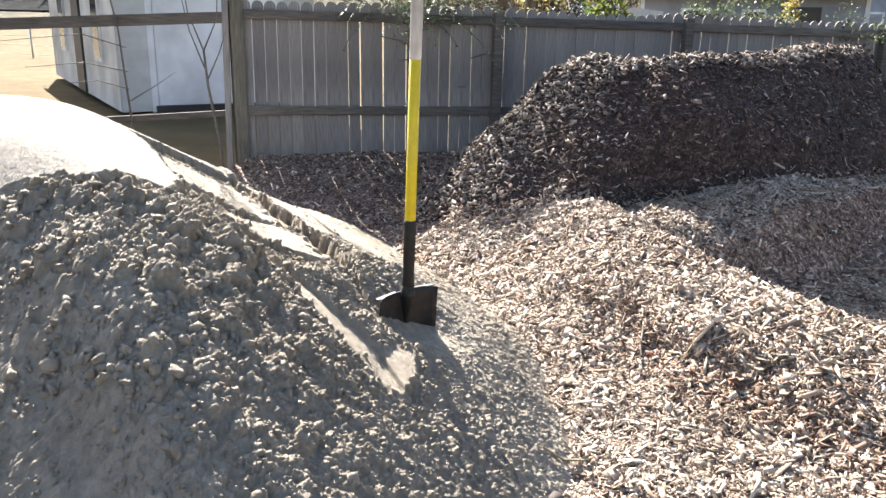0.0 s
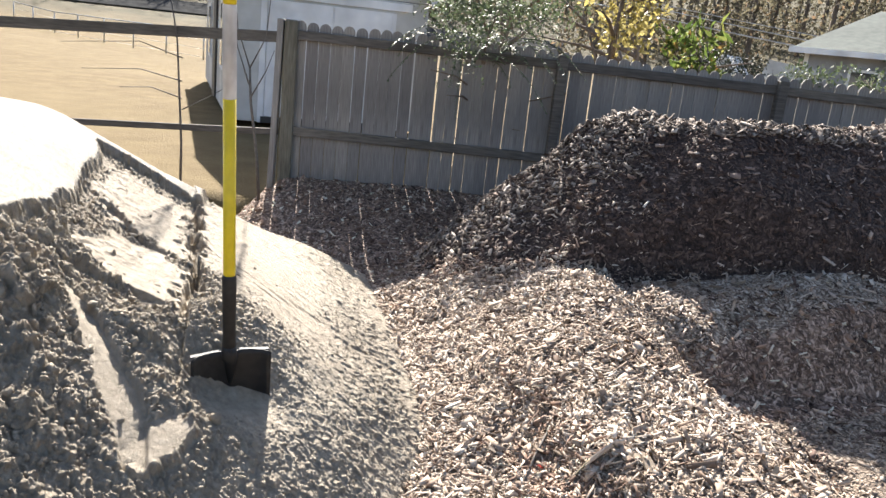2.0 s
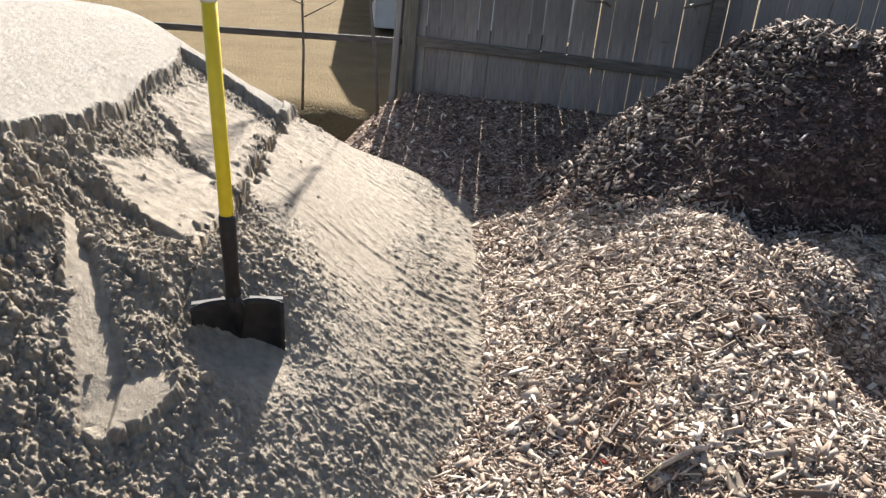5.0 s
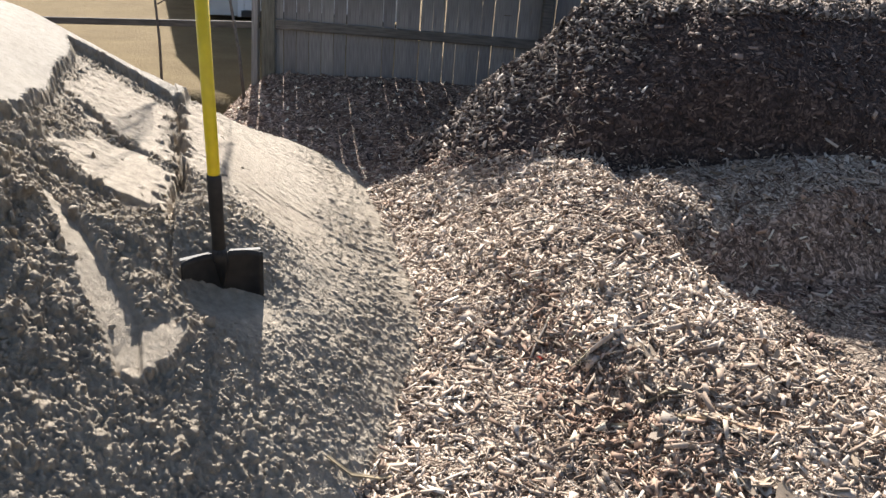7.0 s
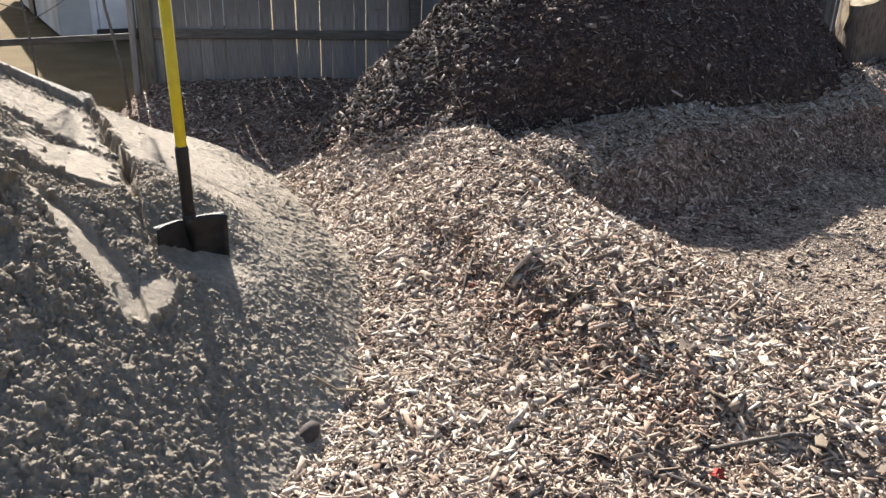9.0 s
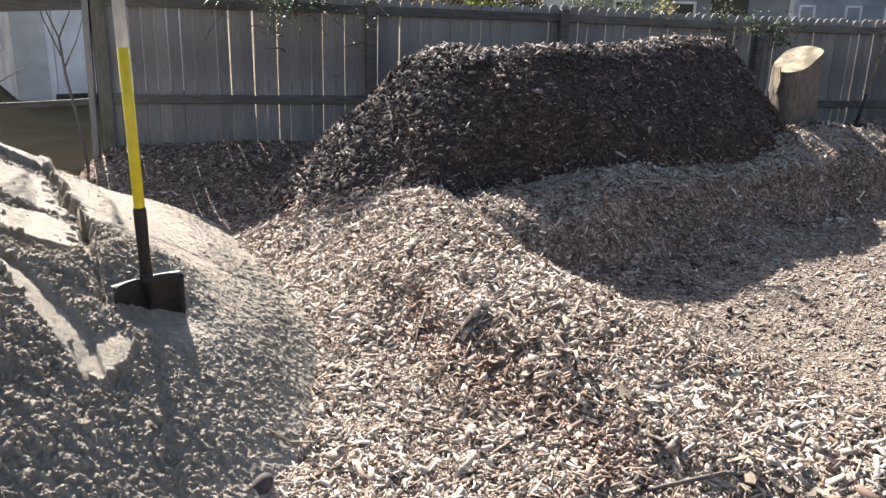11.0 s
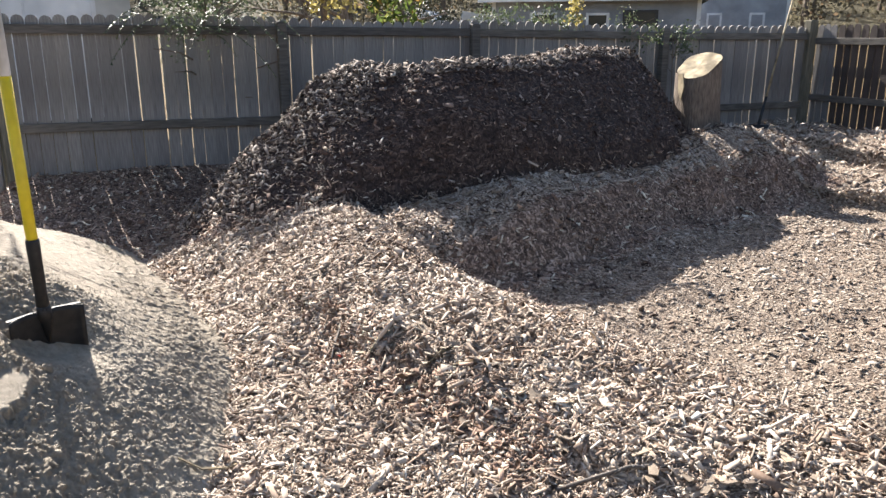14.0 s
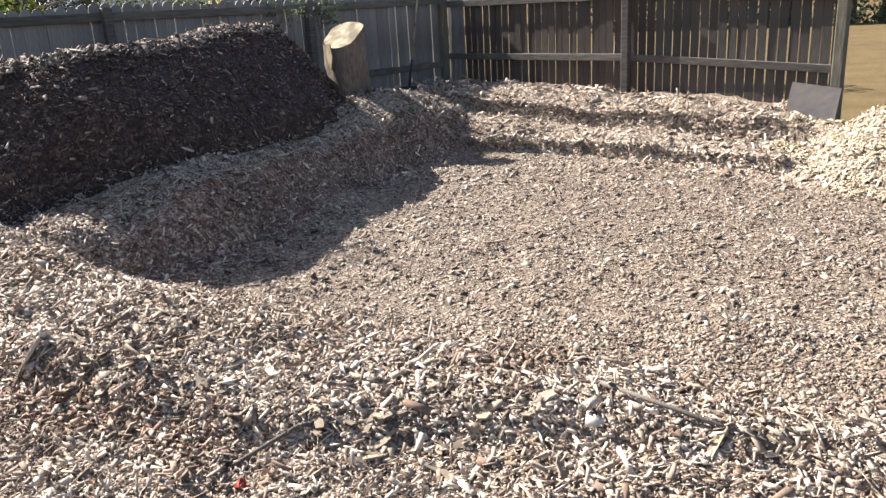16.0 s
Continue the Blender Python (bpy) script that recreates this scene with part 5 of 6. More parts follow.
def build_house(name, a, b, depth, ground_z, eave, rise, wall, roof, windows, label, hip=1.2):
    a, b = Vector((*a, 0)), Vector((*b, 0))
    way = (b - a).normalized()
    back = Vector((-way.y, way.x, 0))
    L = (b - a).length
    rot = Matrix(((way.x, back.x, 0, a.x), (way.y, back.y, 0, a.y), (0, 0, 1, ground_z), (0, 0, 0, 1)))
    H = eave - ground_z
    house = base_of(name, (a.x, a.y, ground_z), label, "house", "houses behind the fence")
    part("wall", box((L, 0.2, H), rot @ Matrix.Translation((L / 2, 0.1, H / 2))), wall, house)
    part("wall", box((L, 0.2, H), rot @ Matrix.Translation((L / 2, depth - 0.1, H / 2))), wall, house)
    part("wall", box((0.2, depth - 0.4, H), rot @ Matrix.Translation((0.1, depth / 2, H / 2))), wall, house)
    part("wall", box((0.2, depth - 0.4, H), rot @ Matrix.Translation((L - 0.1, depth / 2, H / 2))), wall, house)
    z = 0.1
    while z < H - 0.1:
        part("siding_board", box((L, 0.03, 0.19), rot @ Matrix.Translation((L / 2, -0.008, z + 0.09)) @ Matrix.Rotation(-0.07, 4, "X")), wall, house)
        z += 0.19
    for x in (-0.01, L + 0.01):
        part("corner_board", box((0.12, 0.06, H), rot @ Matrix.Translation((x, -0.02, H / 2))), TRIM, house)
    bm = bmesh.new()
    o = 0.45
    low = [bm.verts.new(rot @ Vector(p)) for p in ((-o, -o, H - 0.03), (L + o, -o, H - 0.03), (L + o, depth + o, H - 0.03), (-o, depth + o, H - 0.03))]
    top = [bm.verts.new(rot @ Vector(p)) for p in ((hip, depth / 2, H + rise), (L - hip, depth / 2, H + rise))]
    bm.faces.new((low[0], low[1], top[1], top[0]))
    bm.faces.new((low[2], low[3], top[0], top[1]))
    bm.faces.new((low[3], low[0], top[0]))
    bm.faces.new((low[1], low[2], top[1]))
    bm.faces.new(low[::-1])
    rf = part("roof", bm, roof, house)
    part("fascia", box((L + 2 * o, 0.04, 0.16), rot @ Matrix.Translation((L / 2, -o - 0.021, H - 0.06))), TRIM, house, "white gutter board")
    for x in (L * 0.30, L * 0.48, L * 0.62):
        k = 0.62
        p = rot @ Vector((x, -o + (depth / 2 + o) * k, H - 0.03 + (rise + 0.03) * k))
        part("roof_vent", box((0.34, 0.34, 0.16), Matrix.Translation(p + Vector((0, 0, 0.06))), 0.03), DARK_PAINT, rf, "black roof vent")
    for x, zz, w, t, dark in windows:
        build_window(house, rot, x, zz - ground_z, w, t, dark)
    return house


build_house("house", (-13.9, 22.0), (-8.15, 24.6), 7.0, 0.25, 2.78, 1.45, GREY_SIDING, ROOFING,
            [(1.6, 1.75, 0.7, 1.0, False), (3.3, 1.75, 0.55, 0.95, False), (4.6, 1.75, 0.9, 1.1, True)], "low grey-sided house with a pale hipped roof beyond the fence")
build_house("house", (-11.4, 32.4), (-8.1, 33.5), 6.0, 0.25, 5.6, 1.7, BLUE_SIDING, DARK_ROOF,
            [(0.8, 1.9, 0.42, 0.95, None), (2.4, 1.9, 0.42, 0.95, None)], "tall pale grey-sided house with small white windows", 0.6)

# ---- trees, shrubs and climbers ----


def build_tree(name, foot, height, crown_at, radii, leaves, size, leaf_mat, label, category, limbs=6, seed=1, trunk_r=0.03, bark=BARK, wide=0.28, droop=0.2):
    r = random.Random(seed)
    tree = base_of(name, foot, label, category)
    foot, top = Vector(foot), Vector(crown_at)
    pts = [foot - Vector((0, 0, 0.1))]
    for k in range(1, 6):
        p = foot.lerp(top, k / 5)
        pts.append(p + Vector((r.uniform(-1, 1), r.uniform(-1, 1), 0)) * 0.05 * height * 0.3)
    part("trunk", tube(pts, [trunk_r * (1 - 0.13 * k) for k in range(6)], 8), bark, tree, "", True)
    for k in range(limbs):
        t = 0.35 + 0.6 * k / max(limbs - 1, 1)
        a = foot.lerp(top, t)
        d = Vector((r.uniform(-1, 1) * radii[0], r.uniform(-1, 1) * radii[1], r.uniform(0.2, 1.0) * radii[2]))
        part("limb", tube([a, a + d * 0.5 + Vector((0, 0, 0.05)), a + d], [trunk_r * 0.45, trunk_r * 0.3, trunk_r * 0.12], 6), bark, tree, "", True)
    clouds = []
    for k in range(7):
        c = Vector(crown_at) + Vector((r.uniform(-0.7, 0.7) * radii[0], r.uniform(-0.7, 0.7) * radii[1], r.uniform(-0.6, 0.6) * radii[2]))
        clouds.append(leaf_cloud(leaves // 7, c, [q * r.uniform(0.35, 0.65) for q in radii], size, 0.1, droop, wide))
    ob = hang(new("crown", big_mesh("crown", *joined(clouds), leaf_mat)), tree)
    return tree


def add_fronds(shrub, centre, count, reach, mat, seed):
    """Arching stems set with pairs of small leaflets, drooping at their tips."""
    r = random.Random(seed)
    for k in range(count):
        a = 2.4 * k + r.uniform(-0.5, 0.5)
        way = Vector((math.cos(a), math.sin(a), 0))
        start = Vector(centre) + Vector((r.uniform(-0.22, 0.22), r.uniform(-0.22, 0.22), r.uniform(-0.25, 0.35)))
        far, rise, fall = reach * r.uniform(0.5, 1.0), r.uniform(0.15, 0.55), r.uniform(0.35, 0.75)
        pts = [start + way * far * q + Vector((0, 0, rise * q - fall * q * q)) for q in (0, 0.15, 0.3, 0.45, 0.6, 0.75, 0.88, 1.0)]
        bm = tube(pts, [0.0045 - 0.0004 * j for j in range(8)], 5)
        for j in range(3, 42):
            q = j / 42 * 6.999
            i = int(q)
            p, along = pts[i].lerp(pts[i + 1], q - i), (pts[i + 1] - pts[i]).normalized()
            cross = along.cross(Vector((0, 0, 1))).normalized()
            for sign in (-1, 1):
                if r.random() < 0.15:
                    continue
                tip = (cross * sign + along * r.uniform(0.2, 0.8) + Vector((0, 0, r.uniform(-0.5, 0.4)))).normalized()
                wide = tip.cross(Vector((r.uniform(-0.4, 0.4), r.uniform(-0.4, 0.4), 1))).normalized()
                s = r.uniform(0.022, 0.040)
                bm.faces.new([bm.verts.new(v) for v in (p, p + tip * s * 0.5 + wide * s * 0.24, p + tip * s, p + tip * s * 0.5 - wide * s * 0.24)])
        part("frond", bm, mat, shrub)


x, y = to_xy(1.72, -0.40)
arching = build_tree("shrub", (x, y, 0.25), 2.2, (x + 0.42, y - 0.23, 2.02), (0.62, 0.62, 0.50), 2600, 0.034, LEAF_GREEN, "loose green shrub with arching fronds leaning over the picket fence", "shrub", 9, 11, 0.028)
add_fronds(arching, (x + 0.40, y - 0.22, 1.90), 44, 0.85, LEAF_GREEN, 17)
x, y = to_xy(3.05, -0.8)
build_tree("tree", (x, y, 0.25), 4, (x, y, 2.75), (0.60, 0.60, 1.0), 1300, 0.07, LEAF_YELLOW, "slim tree with yellow autumn leaves behind the fence", "tree", 8, 12, 0.05)
x, y = to_xy(3.75, -0.35)
build_tree("shrub", (x, y, 0.25), 2, (x + 0.05, y, 1.93), (0.34, 0.34, 0.34), 300, 0.125, LEAF_BRIGHT, "bright green long-leaved shrub showing over the fence", "shrub", 8, 13, 0.02, BARK, 0.15, 0.5)
x, y = to_xy(5.75, -0.12)
build_tree("climber", (x, y, 0.25), 2, (x, y, 1.92), (0.15, 0.15, 0.30), 190, 0.065, LEAF_YELLOW, "yellow-leaved climber on the fence top", "climber", 5, 14, 0.012)
for k, (u, v, z, deep) in enumerate(((4.75, -0.08, 1.88, 0.13), (5.3, -0.08, 1.88, 0.13), (6.3, 0.10, 1.74, 0.30), (6.9, 0.10, 1.66, 0.34))):
    x, y = to_xy(u, v)
    build_tree("climber", (x, y, 0.25), 2, (x, y, z), (0.40, 0.3 if v < 0 else 0.14, deep), 330, 0.038, LEAF_GREEN, "thin green climber trailing along the fence top", "climber", 6, 20 + k, 0.01)
x, y = to_xy(2.2, -2.6)
build_tree("tree", (x, y, 0.25), 5, (x, y, 2.9), (1.0, 1.0, 1.2), 900, 0.06, LEAF_GREEN, "thin green tree behind the fence", "tree", 10, 31, 0.06)
x, y = to_xy(3.9, -3.2)
build_tree("tree", (x, y, 0.25), 5, (x, y, 2.9), (1.3, 1.3, 1.2), 700, 0.06, LEAF_OLIVE, "half-bare olive-brown tree behind the fence", "tree", 14, 32, 0.07)
build_tree("shrub", (-9.6, 12.9, 0.25), 2, (-9.6, 12.9, 1.95), (0.95, 0.95, 0.72), 2600, 0.06, LEAF_DARK, "dense dark evergreen bush behind the fence", "shrub", 8, 35, 0.04)
x, y = to_xy(11.5, 1.2)
build_tree("shrub", (x, y, 0.25), 2.5, (x, y, 2.0), (1.6, 1.0, 0.7), 3600, 0.07, LEAF_GREEN, "broad green shrub beyond the short fence", "shrub", 12, 33, 0.05)


def build_hedge():
    a, b = Vector((-2.5, 28.6, 0.26)), Vector((15.0, 24.2, 0.26))
    hedge = base_of("hedge", tuple(a), "dark evergreen hedge at the far end of the lawn", "hedge")
    clouds, bm = [], bmesh.new()
    r = random.Random(44)
    for k in range(26):
        p = a.lerp(b, k / 25) + Vector((r.uniform(-0.2, 0.2), r.uniform(-0.3, 0.3), 0))
        add_tube(bm, [p - Vector((0, 0, 0.2)), p + Vector((0, 0, 1.2)), p + Vector((r.uniform(-.2, .2), 0, 2.4))], [0.08, 0.06, 0.02], 6)
        for z in (0.5, 1.3, 2.1):
            clouds.append(leaf_cloud(260, (p.x, p.y, z), (0.62, 0.8, 0.62), 0.15, 0.05))
    part("stem_row", bm, BARK, hedge)
    hang(new("foliage", big_mesh("foliage", *joined(clouds), LEAF_GREEN)), hedge)


build_hedge()


def build_power_line():
    foot = (-33.5, 16.6, float(lawn_height(np.array(-33.5), np.array(16.6))))
    pl = base_of("power_line", foot, "wooden utility pole carrying thin cables past the house", "power line")
    top = Vector((foot[0], foot[1], 6.5))
    part("pole", tube([(foot[0], foot[1], foot[2] - 0.3), (foot[0], foot[1], 3.5), tuple(top)], [0.15, 0.13, 0.10], 12), TWIG, pl, "weathered wooden pole", True)
    part("cross_arm", box((0.10, 1.6, 0.12), Matrix.Translation((foot[0], foot[1], 6.1)) @ Matrix.Rotation(0.7, 4, "Z"), 0.01), TWIG, pl)
    for z0, z1, side, r in ((6.1, 2.5, -0.6, 0.022), (6.1, 2.8, 0.6, 0.018), (5.6, 2.3, 0.0, 0.028)):
        a, b = Vector((foot[0], foot[1] + side, z0)), Vector((-12.2, 33.6 + side * 0.5, z1))
        pts = [a.lerp(b, k / 10) - Vector((0, 0, 0.9 * (k / 10) * (1 - k / 10))) for k in range(11)]
        part("cable", tube(pts, [r] * 11, 5), GALV, pl, "", True)


build_power_line()


def build_sapling(foot, points, twigs, label, thick=0.016):
    s = base_of("sapling", foot, label, "sapling", "bare saplings by the rail fence")
    part("stem", tube(points, [thick * (1 - 0.14 * k) for k in range(len(points))], 8), TWIG, s, "", True)
    for t in twigs:
        part("twig", tube(t, [thick * 0.45, thick * 0.3, thick * 0.14][:len(t)], 6), TWIG, s, "", True)


def twigs_up(foot, base_z, top_z, n, reach, seed):
    """Thin upright shoots that fork once."""
    r = random.Random(seed)
    out = []
    for _ in range(n):
        z0 = r.uniform(base_z, (base_z + top_z) / 2)
        p = Vector((foot[0], foot[1], z0))
        d = Vector((r.uniform(-1, 1) * reach, r.uniform(-1, 1) * reach, r.uniform(0.5, 1.0) * (top_z - z0)))
        out.append([tuple(p), tuple(p + d * 0.5 + Vector((r.uniform(-.05, .05), r.uniform(-.05, .05), 0.04))), tuple(p + d)])
    return out


sx, sy = -5.72, 2.98
build_sapling((sx, sy, 0.3), [(sx + 0.05, sy + 0.12, 0.2), (sx + 0.03, sy + 0.08, 0.7), (sx, sy + 0.02, 1.15), (sx, sy, 1.45)],
              [[(sx, sy, 1.44), (sx - 0.04, sy - 0.10, 1.75), (sx - 0.10, sy - 0.26, 3.3)], [(sx, sy, 1.44), (sx + 0.03, sy + 0.12, 1.7), (sx + 0.10, sy + 0.24, 3.5)],
               [(sx, sy, 1.30), (sx - 0.03, sy - 0.1, 1.6), (sx - 0.05, sy - 0.16, 1.95)], [(sx, sy + 0.02, 1.2), (sx, sy + 0.14, 1.42), (sx + 0.02, sy + 0.2, 1.6)]]
              + twigs_up((sx - 0.08, sy - 0.18), 2.55, 3.7, 8, 0.13, 3) + twigs_up((sx + 0.08, sy + 0.2), 2.55, 3.8, 6, 0.14, 4),
              "bare forked grey sapling beside the fence post")
sx, sy = -6.30, 2.56
build_sapling((sx, sy, 0.3), [(sx, sy, 0.2), (sx + 0.01, sy, 0.7), (sx - 0.02, sy - 0.02, 1.2), (sx - 0.03, sy - 0.04, 1.6), (sx - 0.06, sy - 0.10, 2.0)],
              [[(sx, sy, 1.45), (sx - 0.02, sy - 0.35, 1.56), (sx - 0.1, sy - 0.95, 1.50)], [(sx, sy, 1.25), (sx - 0.02, sy - 0.35, 1.33), (sx - 0.05, sy - 0.8, 1.30)],
               [(sx, sy, 1.0), (sx + 0.05, sy + 0.22, 1.13), (sx + 0.1, sy + 0.38, 1.24)], [(sx, sy, 1.1), (sx - 0.04, sy - 0.25, 1.18), (sx - 0.1, sy - 0.5, 1.16)]], "bare thin sapling with long low twigs", 0.013)


def build_woods():
    clouds, bm = [], bmesh.new()
    r = random.Random(9)
    for k in range(230):
        a = radians(r.uniform(60, 190))
        d = r.uniform(64, 104) if a < radians(140) else r.uniform(82, 112)
        x, y = d * math.cos(a), d * math.sin(a)
        g = float(lawn_height(np.array(x), np.array(y)))
        h = r.uniform(7, 15)
        add_tube(bm, [(x, y, g - 0.3), (x + r.uniform(-.4, .4), y, g + h * 0.5), (x + r.uniform(-.8, .8), y, g + h)], [0.25, 0.18, 0.05], 5)
        for _ in range(3):
            z = r.uniform(0.3, 0.9) * h
            add_tube(bm, [(x, y, g + z), (x + r.uniform(-2, 2), y + r.uniform(-2, 2), g + z + r.uniform(0.5, 2.5))], [0.09, 0.03], 4)
        clouds.append(leaf_cloud(380, (x, y, g + h * 0.55), (3.0, 3.0, h * 0.45), 0.36, 0.05))
        clouds.append(leaf_cloud(220, (x, y, g + 1.5), (3.8, 3.8, 2.6), 0.40, 0.05))
    woods = thing("far_woods", bm, BARK, "hazy brown and olive autumn woodland in the distance", "woods", kind="stuff")
    hang(new("foliage", big_mesh("foliage", *joined(clouds), LEAF_OLIVE)), woods)


build_woods()

# ---- across the lawn ----


def build_chain_fence(a, b, tall, label):
    f = base_of("chain_link_fence", (*a, float(lawn_height(np.array(a[0]), np.array(a[1])))), label, "fence", "wire fences across the lawn")
    n = int(math.hypot(b[0] - a[0], b[1] - a[1]) / 3.0)
    tops = []
    for k in range(n + 1):
        x, y = a[0] + (b[0] - a[0]) * k / n, a[1] + (b[1] - a[1]) * k / n
        g = float(lawn_height(np.array(x), np.array(y)))
        part("post", tube([(x, y, g - 0.2), (x, y, g + tall)], [0.03, 0.03], 8), GALV, f, "", True)
        tops.append((x, y, g + tall))
    part("top_rail", tube(tops, [0.025] * len(tops), 6), GALV, f)
    for z in (0.1, 0.4, 0.7):
        part("wire", tube([(x, y, t - tall + z * tall) for x, y, t in tops], [0.008] * len(tops), 4), GALV, f)


build_chain_fence((-52, 3.4), (-22, 11.3), 1.1, "galvanised chain-link fence at the lawn's edge")
build_chain_fence((-79, -4), (-73, 34), 1.0, "galvanised chain-link fence by the road")


def build_road():
    """A strip of asphalt that follows the rise of the ground."""
    n = 40
    out = []
    for r0 in (68.0, 71.5, 75.0):
        for k in range(n):
            a = radians(140 + 55 * k / (n - 1))
            x, y = r0 * math.cos(a), r0 * math.sin(a)
            out.append((x, y, float(lawn_height(np.array(x), np.array(y))) + 0.12))
    road = new("road", big_mesh("road", out, grid_quads(3, n), ROAD_GREY, True))
    tagged(road, "grey asphalt road beyond the lawn", "road", kind="structure")


build_road()


def build_car():
    o = Vector((-71.2, 8.3, float(lawn_height(np.array(-71.2), np.array(8.3))) + 0.03))
    m = Matrix.Translation(o) @ Matrix.Rotation(1.45, 4, "Z")
    car = base_of("car", tuple(o), "dark red car parked on the road across the lawn", "car")
    side = [(-2.2, 0.3), (2.2, 0.3), (2.25, 0.75), (1.3, 0.95), (0.7, 1.42), (-0.9, 1.42), (-1.6, 0.98), (-2.2, 0.9)]
    bm = slab(side, 1.7, m)
    bmesh.ops.bevel(bm, geom=bm.edges[:], offset=0.06, segments=2, affect="EDGES")
    part("body", bm, CAR_RED, car, "", True)
    for s in (-1, 1):
        part("side_window", slab([(-1.3, 0.98), (1.1, 0.98), (0.6, 1.34), (-0.85, 1.34)], 0.02, m @ Matrix.Translation((0, s * 0.858, 0))), GLASS, car)
        for x in (-1.35, 1.35):
            a, b = m @ Vector((x, s * 0.70, 0.32)), m @ Vector((x, s * 0.90, 0.32))
            w = part("wheel", tube([a, b], [0.32, 0.32], 20), RUBBER, car)
            part("rim", tube([b - (a - b) * 0.0, b + (b - a) * 0.05], [0.18, 0.17], 14), GALV, w)


build_car()

# ---- things by the short fence ----
bm = slab([(-0.24, 0.0), (0.20, 0.0), (0.255, 0.38), (-0.165, 0.445)], 0.012,
          Matrix.Translation((2.83, 8.42, float(chips_height(2.86, 8.42)) - 0.04)) @ Matrix.Rotation(-0.1, 4, "Z") @ Matrix.Rotation(-0.22, 4, "X"))
thing("plywood_offcut", bm, CARD, "small brown plywood sheet leaning on the fence end", "board")


def build_rake():
    g = float(chips_height(-1.70, 10.30))
    p, q = Vector((-1.70, 10.30, g)), Vector((-1.61, 10.91, 2.18))
    rk = base_of("garden_rake", tuple(p), "pale-handled garden tool leaning against the fence", "rake")
    part("handle", tube([p.lerp(q, 0.22), q], [0.013, 0.013], 8), CUT_WOOD, rk, "pale wooden pole", True)
    part("socket", tube([p, p.lerp(q, 0.24)], [0.020, 0.018], 8), DARK_PAINT, rk, "black socket", True)
    part("head", box((0.26, 0.03, 0.07), Matrix.Translation(p + Vector((0, 0, 0.03))) @ Matrix.Rotation(0.4, 4, "Z"), 0.006), DARK_PAINT, rk, "black head")


build_rake()


def build_cover():
    """A canvas cover on a frame behind the long fence."""
    o = Vector((-11.9, 17.6, 0.25))
    c = base_of("covered_trailer", tuple(o), "trailer under a pale grey canvas cover", "trailer")
    m = Matrix.Translation(o) @ Matrix.Rotation(0.45, 4, "Z")
    part("cover", slab([(-1.25, 1.30), (-0.35, 1.30), (-0.42, 1.52), (-0.78, 2.02), (-0.9, 2.0)], 1.5, m), TARP, c, "sagging pale blue-grey canvas")
    part("tailboard", slab([(0.05, 1.55), (1.35, 1.42), (1.30, 1.86), (0.18, 2.0)], 0.06, m @ Matrix.Translation((0, -0.55, 0))), TARP, c, "pale raised board")
    part("rail", box((1.8, 0.05, 0.06), m @ Matrix.Translation((0.35, -0.74, 1.45))), TRIM, c)
    part("bed", box((2.6, 1.5, 0.6), m @ Matrix.Translation((0, 0, 1.03)), 0.03), DARK_PAINT, c)
    for x in (-0.6, 0.6):
        for y in (-0.78, 0.78):
            a, b = m @ Vector((x, y - 0.09, 0.36)), m @ Vector((x, y + 0.09, 0.36))
            part("wheel", tube([a, b], [0.36, 0.36], 16), RUBBER, c)


build_cover()

# ---- litter on the chips ----


def lie(x, y, lift=0.01):
    return float(max(chips_height(x, y), sand_height(x, y))) + lift


def build_stick(points, r, label, mat=TWIG):
    pts = [(x, y, lie(x, y, dz)) for x, y, dz in points]
    thing("stick", tube(pts, [r * (1 - 0.25 * k / len(pts)) for k in range(len(pts))], 7), mat, label, "stick", True, "sticks among the chips")




def build_bark(points, wide, label, mat):
    """A curved strip of bark or split wood, lying or standing on edge: x, y, lift and lean along it."""
    bm = bmesh.new()
    rows = []
    for k, (x, y, dz, lean) in enumerate(points):
        f = 0.55 + 0.45 * math.sin(math.pi * (0.15 + 0.7 * k / (len(points) - 1)))
        c = Vector((x, y, lie(x, y, dz)))
        q = Vector((points[min(k + 1, len(points) - 1)][0] - points[max(k - 1, 0)][0], points[min(k + 1, len(points) - 1)][1] - points[max(k - 1, 0)][1], 0)).normalized()
        out = Vector((q.y, -q.x, 0)) * math.cos(lean) + Vector((0, 0, math.sin(lean)))
        up = q.cross(out)
        rows.append([bm.verts.new(c + out * (wide * f * o) + up * (0.16 * wide * (1 - 4 * o * o) + t)) for o in (-0.5, -0.17, 0.17, 0.5) for t in (0.0, 0.005)])
    for r, n in zip(rows, rows[1:]):
        for a, b in ((0, 2), (2, 4), (4, 6), (6, 7), (7, 5), (5, 3), (3, 1), (1, 0)):
            bm.faces.new((r[a], r[b], n[b], n[a]))
    for r in (rows[0], rows[-1]):
        bm.faces.new((r[0], r[1], r[3], r[5], r[7], r[6], r[4], r[2]))
    thing("bark_piece", bm, mat, label, "bark", False, "large pieces among the chips")


